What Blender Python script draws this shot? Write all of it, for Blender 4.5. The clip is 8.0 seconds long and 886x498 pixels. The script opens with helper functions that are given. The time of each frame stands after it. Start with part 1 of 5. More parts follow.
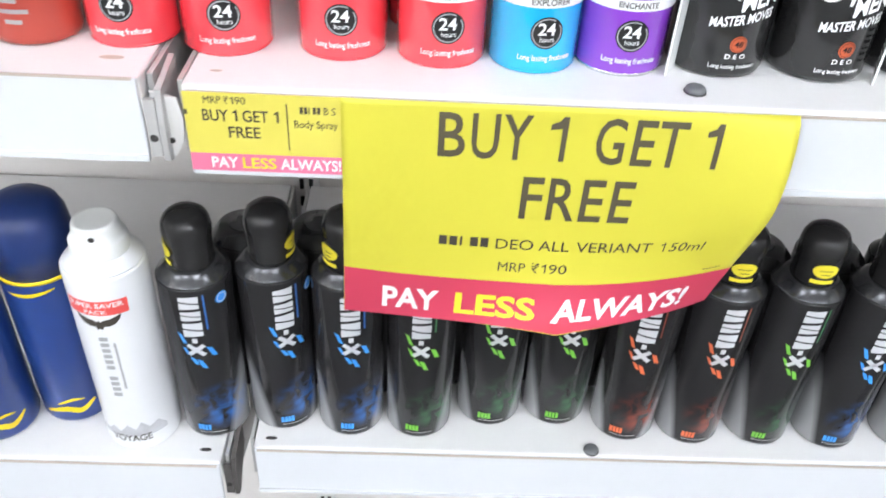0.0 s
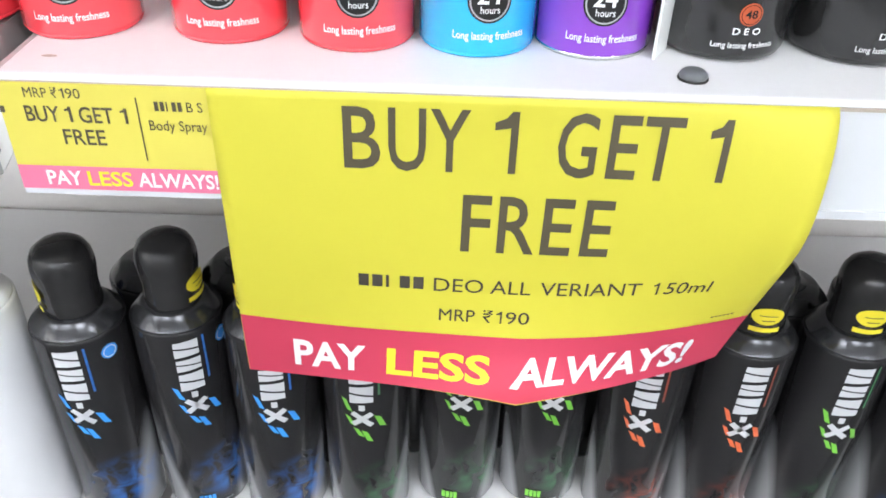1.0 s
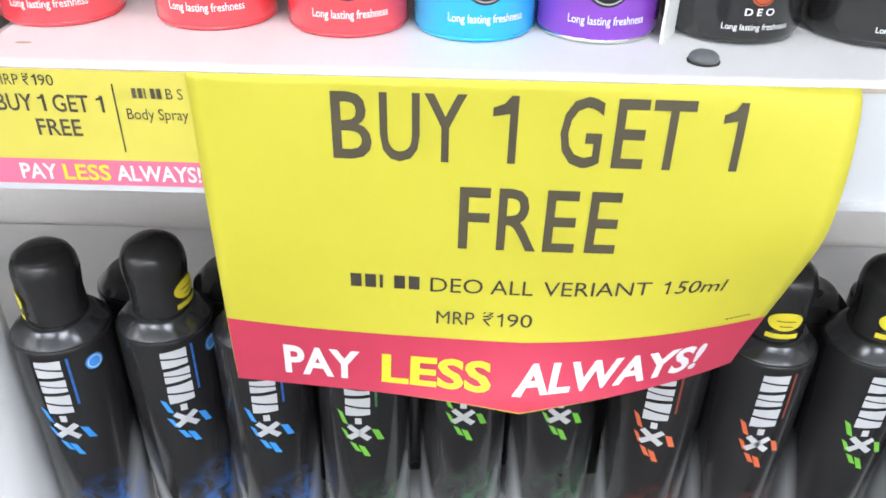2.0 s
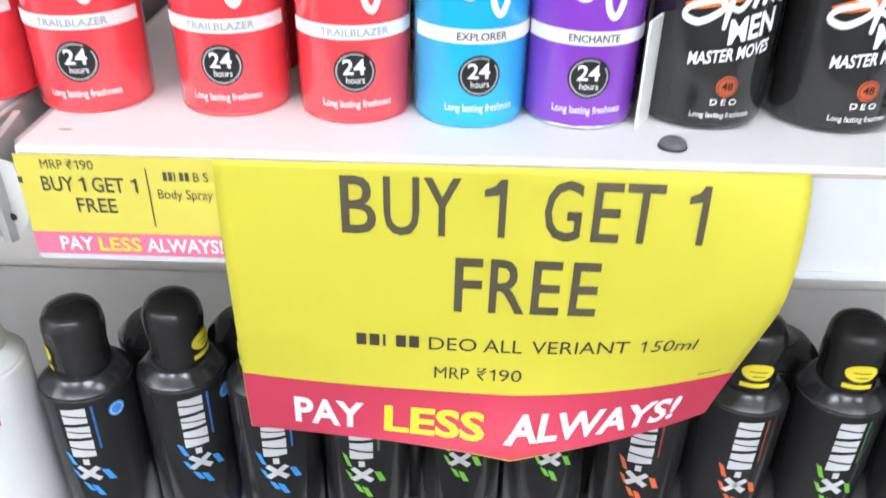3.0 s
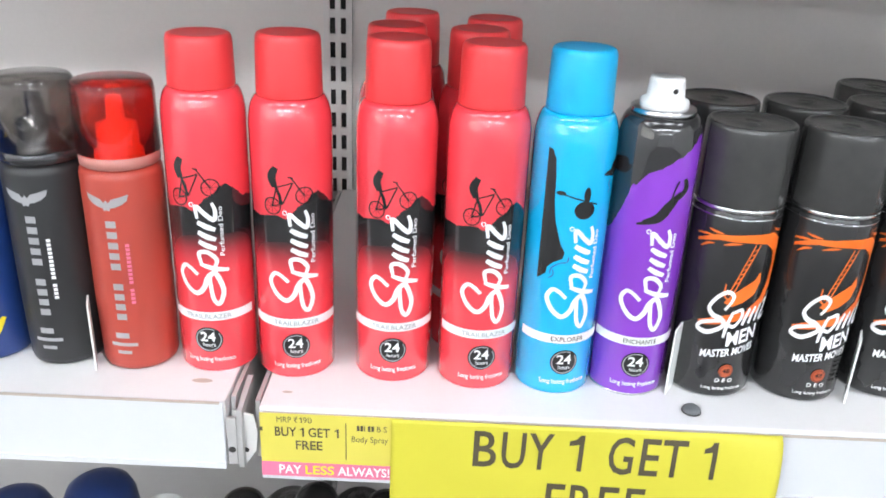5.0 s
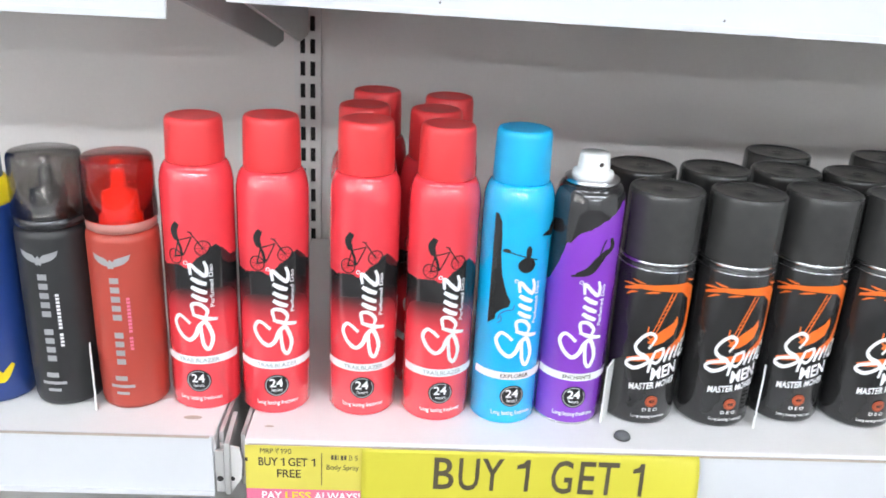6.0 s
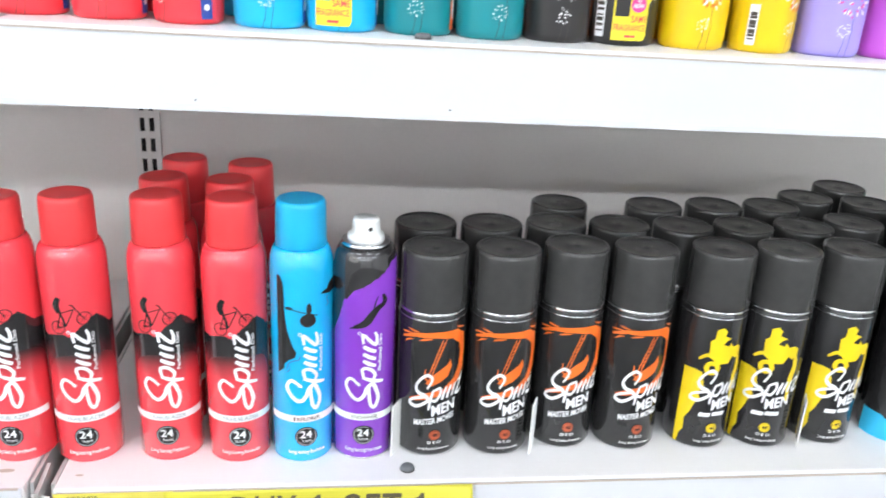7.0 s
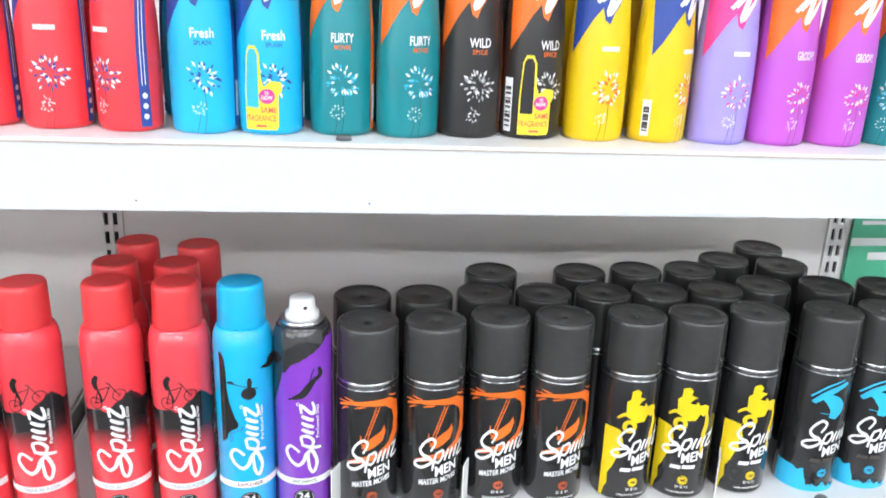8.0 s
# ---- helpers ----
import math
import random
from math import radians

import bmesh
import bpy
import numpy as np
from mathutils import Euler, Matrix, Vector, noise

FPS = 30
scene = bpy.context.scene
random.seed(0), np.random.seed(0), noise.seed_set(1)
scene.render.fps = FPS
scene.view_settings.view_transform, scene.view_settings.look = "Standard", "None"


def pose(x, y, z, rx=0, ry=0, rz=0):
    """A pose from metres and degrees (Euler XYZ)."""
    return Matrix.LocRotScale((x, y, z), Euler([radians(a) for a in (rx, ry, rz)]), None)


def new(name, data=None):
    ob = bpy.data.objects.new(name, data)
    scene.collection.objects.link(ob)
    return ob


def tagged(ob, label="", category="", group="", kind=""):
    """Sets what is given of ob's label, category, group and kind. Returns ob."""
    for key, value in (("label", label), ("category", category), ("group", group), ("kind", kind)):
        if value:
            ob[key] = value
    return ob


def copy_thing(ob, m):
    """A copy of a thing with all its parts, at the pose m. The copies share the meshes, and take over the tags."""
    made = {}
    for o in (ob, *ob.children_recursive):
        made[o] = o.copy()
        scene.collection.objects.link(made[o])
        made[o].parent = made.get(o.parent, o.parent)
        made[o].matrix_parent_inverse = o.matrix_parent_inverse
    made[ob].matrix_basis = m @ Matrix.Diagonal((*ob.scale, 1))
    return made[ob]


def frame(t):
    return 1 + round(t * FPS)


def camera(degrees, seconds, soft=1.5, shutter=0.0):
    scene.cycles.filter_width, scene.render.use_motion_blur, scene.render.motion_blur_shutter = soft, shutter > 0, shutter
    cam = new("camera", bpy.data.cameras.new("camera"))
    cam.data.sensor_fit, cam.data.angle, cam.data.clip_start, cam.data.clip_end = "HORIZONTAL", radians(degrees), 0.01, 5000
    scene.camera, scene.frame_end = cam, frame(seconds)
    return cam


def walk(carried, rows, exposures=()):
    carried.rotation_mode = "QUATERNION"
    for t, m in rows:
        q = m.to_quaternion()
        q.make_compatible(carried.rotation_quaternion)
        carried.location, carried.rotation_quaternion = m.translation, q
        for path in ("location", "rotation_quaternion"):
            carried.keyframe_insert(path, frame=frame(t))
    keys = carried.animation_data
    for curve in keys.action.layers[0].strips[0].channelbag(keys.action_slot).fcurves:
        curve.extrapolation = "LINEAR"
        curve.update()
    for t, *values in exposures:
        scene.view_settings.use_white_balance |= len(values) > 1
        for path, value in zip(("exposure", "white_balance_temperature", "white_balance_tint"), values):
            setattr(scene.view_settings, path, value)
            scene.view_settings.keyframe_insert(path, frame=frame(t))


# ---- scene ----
cam = camera(56.1, 8.0, 1.65, 0.28)
METRES, EYE, TILT, LEAN, TURN = 0.77, 1.3, 0.0, 0.0, -2.3
ROWS = [
    (0.0, 0.0, 0.0, 0.0, 2.11, -37.67, -2.74),
    (0.5, 0.0478, 0.0758, -0.0237, 2.88, -36.81, -2.13),
    (1.0, 0.0629, 0.133, -0.0931, 3.36, -35.2, -1.56),
    (2.5, 0.0699, 0.1484, -0.1232, 3.75, -33.34, -0.96),
    (2.7, 0.07028, 0.144, -0.1162, 3.747, -33.09, -0.9675),
    (2.8, 0.07105, 0.1349, -0.1016, 3.741, -32.56, -0.983),
    (3.0, 0.0724, 0.119, -0.0762, 3.73, -31.65, -1.01),
    (3.5, 0.0343, 0.0626, 0.0019, 3.81, -29.47, -1.19),
    (4.0, 0.0182, 0.0236, 0.0537, 3.87, -27.55, -1.63),
    (4.5, -0.0135, -0.0141, 0.0999, 3.69, -25.43, -1.97),
    (6.0, -0.018, -0.1487, 0.1938, 0.61, -21.17, -2.99),
    (6.5, 0.0477, -0.1938, 0.2361, -2.18, -20.72, -2.83),
    (7.0, 0.1372, -0.2202, 0.2844, -3.94, -20.54, -2.88),
    (7.5, 0.1895, -0.2499, 0.3187, -4.64, -20.05, -2.59),
    (8.0, 0.1977, -0.2816, 0.3586, -5.09, -18.18, -2.05),
]
walk(cam, [(t, pose(0, 0, EYE, TILT, LEAN, TURN) @ pose(METRES * x, METRES * y, METRES * z, 90 + pitch, roll, yaw)) for t, x, y, z, yaw, pitch, roll in ROWS],
     [(0.0, 0.06), (1.0, 0.02), (2.5, 0.02), (3.5, 0.03), (4.5, 0.05), (6.0, -0.07), (6.5, -0.03), (7.0, 0.01), (8.0, 0.0)])

# ---- light ----
world = bpy.data.worlds.new("shop_air")
scene.world = world
world.use_nodes = True
world.node_tree.nodes["Background"].inputs[0].default_value = (0.9, 0.95, 1.0, 1)
world.node_tree.nodes["Background"].inputs[1].default_value = 0.1
LAMP_POWER = 16.0
TUBE_POWER = 78.0
# strength of the glowing sheet added behind the west window
SIDE_FILL = 3.2

# ---- materials ----


def mat(name, color, rough=0.5, metal=0.0, vary=0.06, grain=60.0, bump=0.0, coat=0.0, stain=0.0, stain_scale=9.0, trans=0.0, spec=0.5, depth=0.001):
    """A procedural surface with colour drift at two scales and fine relief."""
    m = bpy.data.materials.new(name)
    m.use_nodes = True
    nt = m.node_tree
    b = nt.nodes["Principled BSDF"]
    b.inputs["Roughness"].default_value = rough
    b.inputs["Metallic"].default_value = metal
    b.inputs["Coat Weight"].default_value = coat
    b.inputs["Transmission Weight"].default_value = trans
    b.inputs["Specular IOR Level"].default_value = spec
    tc = nt.nodes.new("ShaderNodeTexCoord")
    n1 = nt.nodes.new("ShaderNodeTexNoise")
    n1.inputs["Scale"].default_value = grain
    n1.inputs["Detail"].default_value = 4
    nt.links.new(tc.outputs["Object"], n1.inputs["Vector"])
    n2 = nt.nodes.new("ShaderNodeTexNoise")
    n2.inputs["Scale"].default_value = stain_scale
    n2.inputs["Detail"].default_value = 5
    nt.links.new(tc.outputs["Object"], n2.inputs["Vector"])
    mix = nt.nodes.new("ShaderNodeMix")
    mix.data_type = "RGBA"
    dark = tuple(c * (1 - vary * 2) for c in color)
    lite = tuple(min(1, c * (1 + vary)) for c in color)
    mix.inputs[6].default_value = (*dark, 1)
    mix.inputs[7].default_value = (*lite, 1)
    nt.links.new(n1.outputs["Fac"], mix.inputs[0])
    out = mix.outputs[2]
    if stain:
        ramp = nt.nodes.new("ShaderNodeMapRange")
        ramp.inputs[1].default_value, ramp.inputs[2].default_value = 0.52, 0.75
        ramp.inputs[3].default_value, ramp.inputs[4].default_value = 0.0, stain
        nt.links.new(n2.outputs["Fac"], ramp.inputs[0])
        m2 = nt.nodes.new("ShaderNodeMix")
        m2.data_type = "RGBA"
        nt.links.new(ramp.outputs[0], m2.inputs[0])
        nt.links.new(out, m2.inputs[6])
        m2.inputs[7].default_value = (color[0] * 0.72, color[1] * 0.68, color[2] * 0.62, 1)
        out = m2.outputs[2]
    nt.links.new(out, b.inputs["Base Color"])
    rr = nt.nodes.new("ShaderNodeMapRange")
    rr.inputs[3].default_value, rr.inputs[4].default_value = max(0.02, rough - 0.06), min(1, rough + 0.08)
    nt.links.new(n2.outputs["Fac"], rr.inputs[0])
    nt.links.new(rr.outputs[0], b.inputs["Roughness"])
    if bump:
        bp = nt.nodes.new("ShaderNodeBump")
        bp.inputs["Strength"].default_value = bump
        bp.inputs["Distance"].default_value = depth
        nt.links.new(n1.outputs["Fac"], bp.inputs["Height"])
        nt.links.new(bp.outputs[0], b.inputs["Normal"])
    return m


def art_mat(name, base, art, lo, slope, fade_lo, fade_hi, above=False, ragged=0.012, rough=0.15, bends=()):
    """Can paint with a printed dark landscape whose ragged edge runs at height lo + slope * x, with bends (side, x, slope) to it; it fades out between two heights."""
    m = mat(name, base, rough, vary=0.03, coat=0.9)
    nt = m.node_tree
    b = nt.nodes["Principled BSDF"]
    old = b.inputs["Base Color"].links[0].from_socket
    tc = nt.nodes.new("ShaderNodeTexCoord")
    sep = nt.nodes.new("ShaderNodeSeparateXYZ")
    nt.links.new(tc.outputs["Object"], sep.inputs[0])
    nz = nt.nodes.new("ShaderNodeTexNoise")
    nz.inputs["Scale"].default_value = 110
    nz.inputs["Detail"].default_value = 6
    nt.links.new(tc.outputs["Object"], nz.inputs["Vector"])

    def op(kind, a, c):
        n = nt.nodes.new("ShaderNodeMath")
        n.operation = kind
        for i, v in enumerate((a, c)):
            if isinstance(v, (int, float)):
                n.inputs[i].default_value = v
            else:
                nt.links.new(v, n.inputs[i])
        return n.outputs[0]

    edge = op("ADD", op("MULTIPLY", sep.outputs[0], slope), op("ADD", op("MULTIPLY", op("SUBTRACT", nz.outputs["Fac"], 0.5), ragged * 2), lo))
    for side, x0, k in bends:
        past = op("MAXIMUM", op("MULTIPLY", op("SUBTRACT", sep.outputs[0], x0), side), 0.0)
        edge = op("ADD", edge, op("MULTIPLY", past, k))
    mask = op("GREATER_THAN", sep.outputs[2], edge) if above else op("LESS_THAN", sep.outputs[2], edge)
    fade = nt.nodes.new("ShaderNodeMapRange")
    fade.interpolation_type = "SMOOTHSTEP"
    fade.inputs[1].default_value, fade.inputs[2].default_value = fade_lo, fade_hi
    nt.links.new(sep.outputs[2], fade.inputs[0])
    fac = op("MULTIPLY", mask, fade.outputs[0])
    mx = nt.nodes.new("ShaderNodeMix")
    mx.data_type = "RGBA"
    nt.links.new(fac, mx.inputs[0])
    nt.links.new(old, mx.inputs[6])
    mx.inputs[7].default_value = (*art, 1)
    nt.links.new(mx.outputs[2], b.inputs["Base Color"])
    return m


def sided_mat(name, front, side, rough, glow):
    """Black front shield on a can whose lower flanks are bare grey."""
    m = mat(name, front, rough, vary=0.05, coat=0.1, spec=0.25)
    nt = m.node_tree
    b = nt.nodes["Principled BSDF"]
    old = b.inputs["Base Color"].links[0].from_socket
    tc = nt.nodes.new("ShaderNodeTexCoord")
    sep = nt.nodes.new("ShaderNodeSeparateXYZ")
    nt.links.new(tc.outputs["Object"], sep.inputs[0])
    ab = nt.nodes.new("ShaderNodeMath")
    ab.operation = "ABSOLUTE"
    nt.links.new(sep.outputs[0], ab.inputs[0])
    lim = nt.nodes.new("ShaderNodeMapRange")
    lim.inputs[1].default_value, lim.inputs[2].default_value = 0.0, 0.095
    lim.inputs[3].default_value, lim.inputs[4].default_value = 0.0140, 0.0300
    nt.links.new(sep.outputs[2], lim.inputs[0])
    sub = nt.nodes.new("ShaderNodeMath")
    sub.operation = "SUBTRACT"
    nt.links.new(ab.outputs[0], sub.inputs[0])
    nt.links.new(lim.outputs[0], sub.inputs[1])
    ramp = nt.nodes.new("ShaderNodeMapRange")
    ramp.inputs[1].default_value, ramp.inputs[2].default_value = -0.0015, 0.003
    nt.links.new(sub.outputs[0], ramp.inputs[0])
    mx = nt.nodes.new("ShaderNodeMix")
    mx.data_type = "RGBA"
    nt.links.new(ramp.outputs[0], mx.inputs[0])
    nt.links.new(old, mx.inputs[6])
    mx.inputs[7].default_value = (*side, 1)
    # a wispy coloured swirl printed low on the front
    off = nt.nodes.new("ShaderNodeVectorMath")
    off.operation = "SUBTRACT"
    off.inputs[1].default_value = (0.013, -0.022, 0.036)
    nt.links.new(tc.outputs["Object"], off.inputs[0])
    ln = nt.nodes.new("ShaderNodeVectorMath")
    ln.operation = "LENGTH"
    nt.links.new(off.outputs[0], ln.inputs[0])
    near = nt.nodes.new("ShaderNodeMapRange")
    near.interpolation_type = "SMOOTHSTEP"
    near.inputs[1].default_value, near.inputs[2].default_value = 0.030, 0.002
    nt.links.new(ln.outputs["Value"], near.inputs[0])
    wisp = nt.nodes.new("ShaderNodeTexNoise")
    wisp.inputs["Scale"].default_value = 70
    wisp.inputs["Detail"].default_value = 7
    wisp.inputs["Distortion"].default_value = 0.7
    nt.links.new(tc.outputs["Object"], wisp.inputs["Vector"])
    crisp = nt.nodes.new("ShaderNodeMapRange")
    crisp.inputs[1].default_value, crisp.inputs[2].default_value = 0.36, 0.78
    nt.links.new(wisp.outputs["Fac"], crisp.inputs[0])
    both = nt.nodes.new("ShaderNodeMath")
    both.operation = "MULTIPLY"
    nt.links.new(near.outputs[0], both.inputs[0])
    nt.links.new(crisp.outputs[0], both.inputs[1])
    my = nt.nodes.new("ShaderNodeMix")
    my.data_type = "RGBA"
    nt.links.new(both.outputs[0], my.inputs[0])
    nt.links.new(mx.outputs[2], my.inputs[6])
    my.inputs[7].default_value = (*glow, 1)
    nt.links.new(my.outputs[2], b.inputs["Base Color"])
    return m


M = {
    "shelf": mat("white_powder_coat", (0.75, 0.74, 0.735), 0.42, vary=0.015, grain=300, bump=0.03, stain=0.16, stain_scale=7),
    "rail": mat("white_plastic_rail", (0.66, 0.67, 0.695), 0.35, vary=0.01, grain=140, stain=0.06),
    "panel": mat("cream_back_panel", (0.81, 0.768, 0.738), 0.55, vary=0.02, grain=220, bump=0.03, stain=0.12, stain_scale=4),
    "post": mat("cream_slotted_post", (0.78, 0.76, 0.74), 0.5, vary=0.02, stain=0.1),
    "void": mat("dark_slot", (0.032, 0.029, 0.027), 0.9),
    "bracket": mat("worn_bracket_steel", (0.52, 0.51, 0.50), 0.45, 0.2, vary=0.06, stain=0.3, stain_scale=60),
    "dark_bracket": mat("dark_bracket_steel", (0.11, 0.10, 0.095), 0.5, 0.2, vary=0.06),
    "plug": mat("grey_rubber_plug", (0.13, 0.137, 0.142), 0.45, vary=0.1, grain=400),
    "tan": mat("tan_edge_line", (0.50, 0.43, 0.36), 0.6, vary=0.1, grain=200),
    "paper": mat("yellow_paper", (0.62, 0.56, 0.05), 0.55, vary=0.012, grain=14, bump=0.6, depth=0.006, stain=0.05, stain_scale=14),
    "pink": mat("pink_print", (0.56, 0.043, 0.09), 0.6, vary=0.015),
    "pale_pink": mat("faded_pink_print", (0.74, 0.18, 0.30), 0.5, vary=0.015),
    "tag_paper": mat("yellow_ticket_paper", (0.68, 0.59, 0.10), 0.4, vary=0.015, stain=0.06, stain_scale=20),
    "faded_ink": mat("faded_black_ink", (0.088, 0.072, 0.042), 0.6, vary=0.08, grain=90),
    "ink": mat("black_ink", (0.055, 0.045, 0.035), 0.6, vary=0.05),
    "white_ink": mat("white_ink", (0.85, 0.85, 0.85), 0.45, vary=0.01),
    "yellow_ink": mat("yellow_ink", (0.86, 0.72, 0.04), 0.5, vary=0.02),
    "red": art_mat("red_can_paint", (0.85, 0.058, 0.078), (0.020, 0.019, 0.020), 0.1195, 0.05, 0.074, 0.105, ragged=0.0045, rough=0.15, bends=((1, -0.0035, 0.80), (1, 0.0165, -2.2))),
    "red_cap": mat("red_plastic_cap", (0.80, 0.055, 0.06), 0.32, vary=0.02),
    "cyan": mat("cyan_can_paint", (0.005, 0.46, 0.83), 0.15, vary=0.03, coat=0.9),
    "cyan_cap": mat("cyan_plastic_cap", (0.01, 0.44, 0.80), 0.38, vary=0.02),
    "purple": art_mat("purple_can_paint", (0.24, 0.045, 0.52), (0.022, 0.021, 0.022), 0.1655, 0.80, 0.0, 0.02, True, ragged=0.006, bends=((-1, -0.0170, -3.2),)),
    "black_gloss": mat("black_can_paint", (0.021, 0.0205, 0.021), 0.15, vary=0.1, coat=0.25),
    "black_cap": mat("black_plastic_cap", (0.046, 0.045, 0.044), 0.25, vary=0.1, grain=120, coat=0.25),
    "slim_cap": mat("deep_black_plastic_cap", (0.024, 0.023, 0.023), 0.16, vary=0.1, grain=120, spec=0.35),
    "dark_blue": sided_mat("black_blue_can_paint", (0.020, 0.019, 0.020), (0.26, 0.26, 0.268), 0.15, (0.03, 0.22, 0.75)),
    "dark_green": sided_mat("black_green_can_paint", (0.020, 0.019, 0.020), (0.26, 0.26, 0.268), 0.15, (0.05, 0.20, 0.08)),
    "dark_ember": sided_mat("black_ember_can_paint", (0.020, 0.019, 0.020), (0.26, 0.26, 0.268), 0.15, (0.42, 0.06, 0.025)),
    "shoulder": mat("gunmetal_shoulder", (0.09, 0.09, 0.095), 0.22, 0.75, vary=0.08),
    "silver": mat("bare_aluminium", (0.72, 0.72, 0.73), 0.18, 1.0, vary=0.05),
    "white_plastic": mat("white_plastic", (0.82, 0.82, 0.80), 0.4, vary=0.015),
    "white_can": mat("white_can_paint", (0.80, 0.80, 0.82), 0.3, vary=0.012, coat=0.2),
    "orange": mat("orange_ink", (0.86, 0.16, 0.015), 0.4, vary=0.06),
    "dull_orange": mat("rust_orange_ink", (0.50, 0.09, 0.03), 0.4, vary=0.1, grain=300),
    "glow_blue": mat("blue_swirl_ink", (0.02, 0.13, 0.45), 0.35, vary=0.4, grain=260),
    "glow_green": mat("green_swirl_ink", (0.03, 0.16, 0.055), 0.35, vary=0.4, grain=260),
    "glow_red": mat("ember_swirl_ink", (0.24, 0.035, 0.015), 0.35, vary=0.4, grain=260),
    "blue_ink": mat("bright_blue_ink", (0.04, 0.30, 0.80), 0.4, vary=0.05),
    "green_ink": mat("bright_green_ink", (0.17, 0.52, 0.05), 0.4, vary=0.05),
    "ember_ink": mat("bright_ember_ink", (0.72, 0.14, 0.05), 0.4, vary=0.05),
    "sky_ink": mat("sky_blue_ink", (0.03, 0.48, 0.78), 0.4, vary=0.05),
    "gold_ink": mat("gold_yellow_ink", (0.86, 0.62, 0.01), 0.4, vary=0.05),
    "grey_ink": mat("silver_grey_ink", (0.42, 0.42, 0.43), 0.35, 0.3, vary=0.05),
    "emblem_white": mat("greyish_white_ink", (0.60, 0.60, 0.62), 0.4, vary=0.03),
    "pale_grey": mat("pale_grey_ink", (0.55, 0.55, 0.58), 0.4, vary=0.15, grain=120),
    "red_ink": mat("red_ink", (0.80, 0.09, 0.08), 0.4, vary=0.05),
    "navy": mat("navy_can_paint", (0.015, 0.045, 0.20), 0.32, vary=0.06, coat=0.2),
    "navy_cap": mat("navy_plastic_cap", (0.014, 0.035, 0.15), 0.34, vary=0.06),
    "smoke": mat("smoky_clear_plastic", (0.50, 0.48, 0.46), 0.07, vary=0.02, trans=1.0),
    "red_clear": mat("red_clear_plastic", (0.84, 0.13, 0.10), 0.08, vary=0.02, trans=1.0),
    "frost_black": mat("charcoal_frosted_plastic", (0.025, 0.025, 0.026), 0.38, vary=0.08),
    "frost_red": mat("red_frosted_plastic", (0.44, 0.062, 0.042), 0.34, vary=0.06, grain=40),
    "frost_collar": mat("frosted_rose_plastic", (0.50, 0.20, 0.17), 0.38, vary=0.08),
    "orange_plastic": mat("orange_plastic", (0.90, 0.13, 0.02), 0.35, vary=0.03),
    "coral": mat("coral_red_plastic", (0.80, 0.045, 0.06), 0.32, vary=0.02),
    "aqua": mat("aqua_plastic", (0.01, 0.46, 0.78), 0.32, vary=0.02),
    "teal": mat("teal_plastic", (0.005, 0.22, 0.25), 0.32, vary=0.02),
    "dark": mat("black_bottle_plastic", (0.022, 0.02, 0.02), 0.32, vary=0.05),
    "yellow": mat("yellow_bottle_plastic", (0.80, 0.54, 0.008), 0.32, vary=0.02),
    "lilac": mat("lilac_plastic", (0.36, 0.30, 0.78), 0.32, vary=0.02),
    "magenta": mat("magenta_plastic", (0.52, 0.10, 0.56), 0.32, vary=0.02),
    "deep_blue": mat("deep_blue_ink", (0.02, 0.06, 0.30), 0.4, vary=0.04),
    "rose": mat("rose_ink", (0.78, 0.05, 0.28), 0.4, vary=0.04),
    "green_board": mat("green_poster_print", (0.08, 0.48, 0.28), 0.5, vary=0.06, grain=12),
    "wall": mat("painted_wall", (0.82, 0.82, 0.81), 0.7, vary=0.02, grain=40, bump=0.05, stain=0.08, stain_scale=2),
    "ceiling": mat("ceiling_paint", (0.78, 0.78, 0.77), 0.8, vary=0.02, grain=40),
    "floor": mat("grey_floor_tile", (0.11, 0.107, 0.104), 0.3, vary=0.04, grain=25, stain=0.2, stain_scale=3),
}
lamp_mat = bpy.data.materials.new("lit_diffuser")
lamp_mat.use_nodes = True
_b = lamp_mat.node_tree.nodes["Principled BSDF"]
_b.inputs["Base Color"].default_value = (0.9, 0.9, 0.9, 1)
_b.inputs["Emission Color"].default_value = (0.91, 0.965, 1.04, 1)
_b.inputs["Emission Strength"].default_value = LAMP_POWER
M["lamp"] = lamp_mat
tube_mat = lamp_mat.copy()
tube_mat.name = "lit_tube"
tube_mat.node_tree.nodes["Principled BSDF"].inputs["Emission Strength"].default_value = TUBE_POWER
M["tube"] = tube_mat
# glow of the added sheet that fills the shelves from the west
fill_mat = bpy.data.materials.new("side_fill_glow")
fill_mat.use_nodes = True
_d = fill_mat.node_tree.nodes["Principled BSDF"]
_d.inputs["Emission Color"].default_value = (1.0, 0.98, 0.95, 1)
_d.inputs["Emission Strength"].default_value = SIDE_FILL
M["side_fill"] = fill_mat
M["glass"] = mat("window_glass", (0.95, 0.96, 0.96), 0.02, vary=0.0, trans=1.0)

# ---- building helpers ----


def part(name, bm, material, parent=None, label="", smooth=False):
    me = bpy.data.meshes.new(name)
    bm.to_mesh(me)
    bm.free()
    me.materials.append(M[material])
    if smooth:
        me.polygons.foreach_set("use_smooth", [True] * len(me.polygons))
    ob = new(name, me)
    if parent is not None:
        ob.parent = parent
    if label:
        ob["label"] = label
    return ob


def thing(name, label, category, group="", kind=""):
    return tagged(new(name), label, category, group, kind)


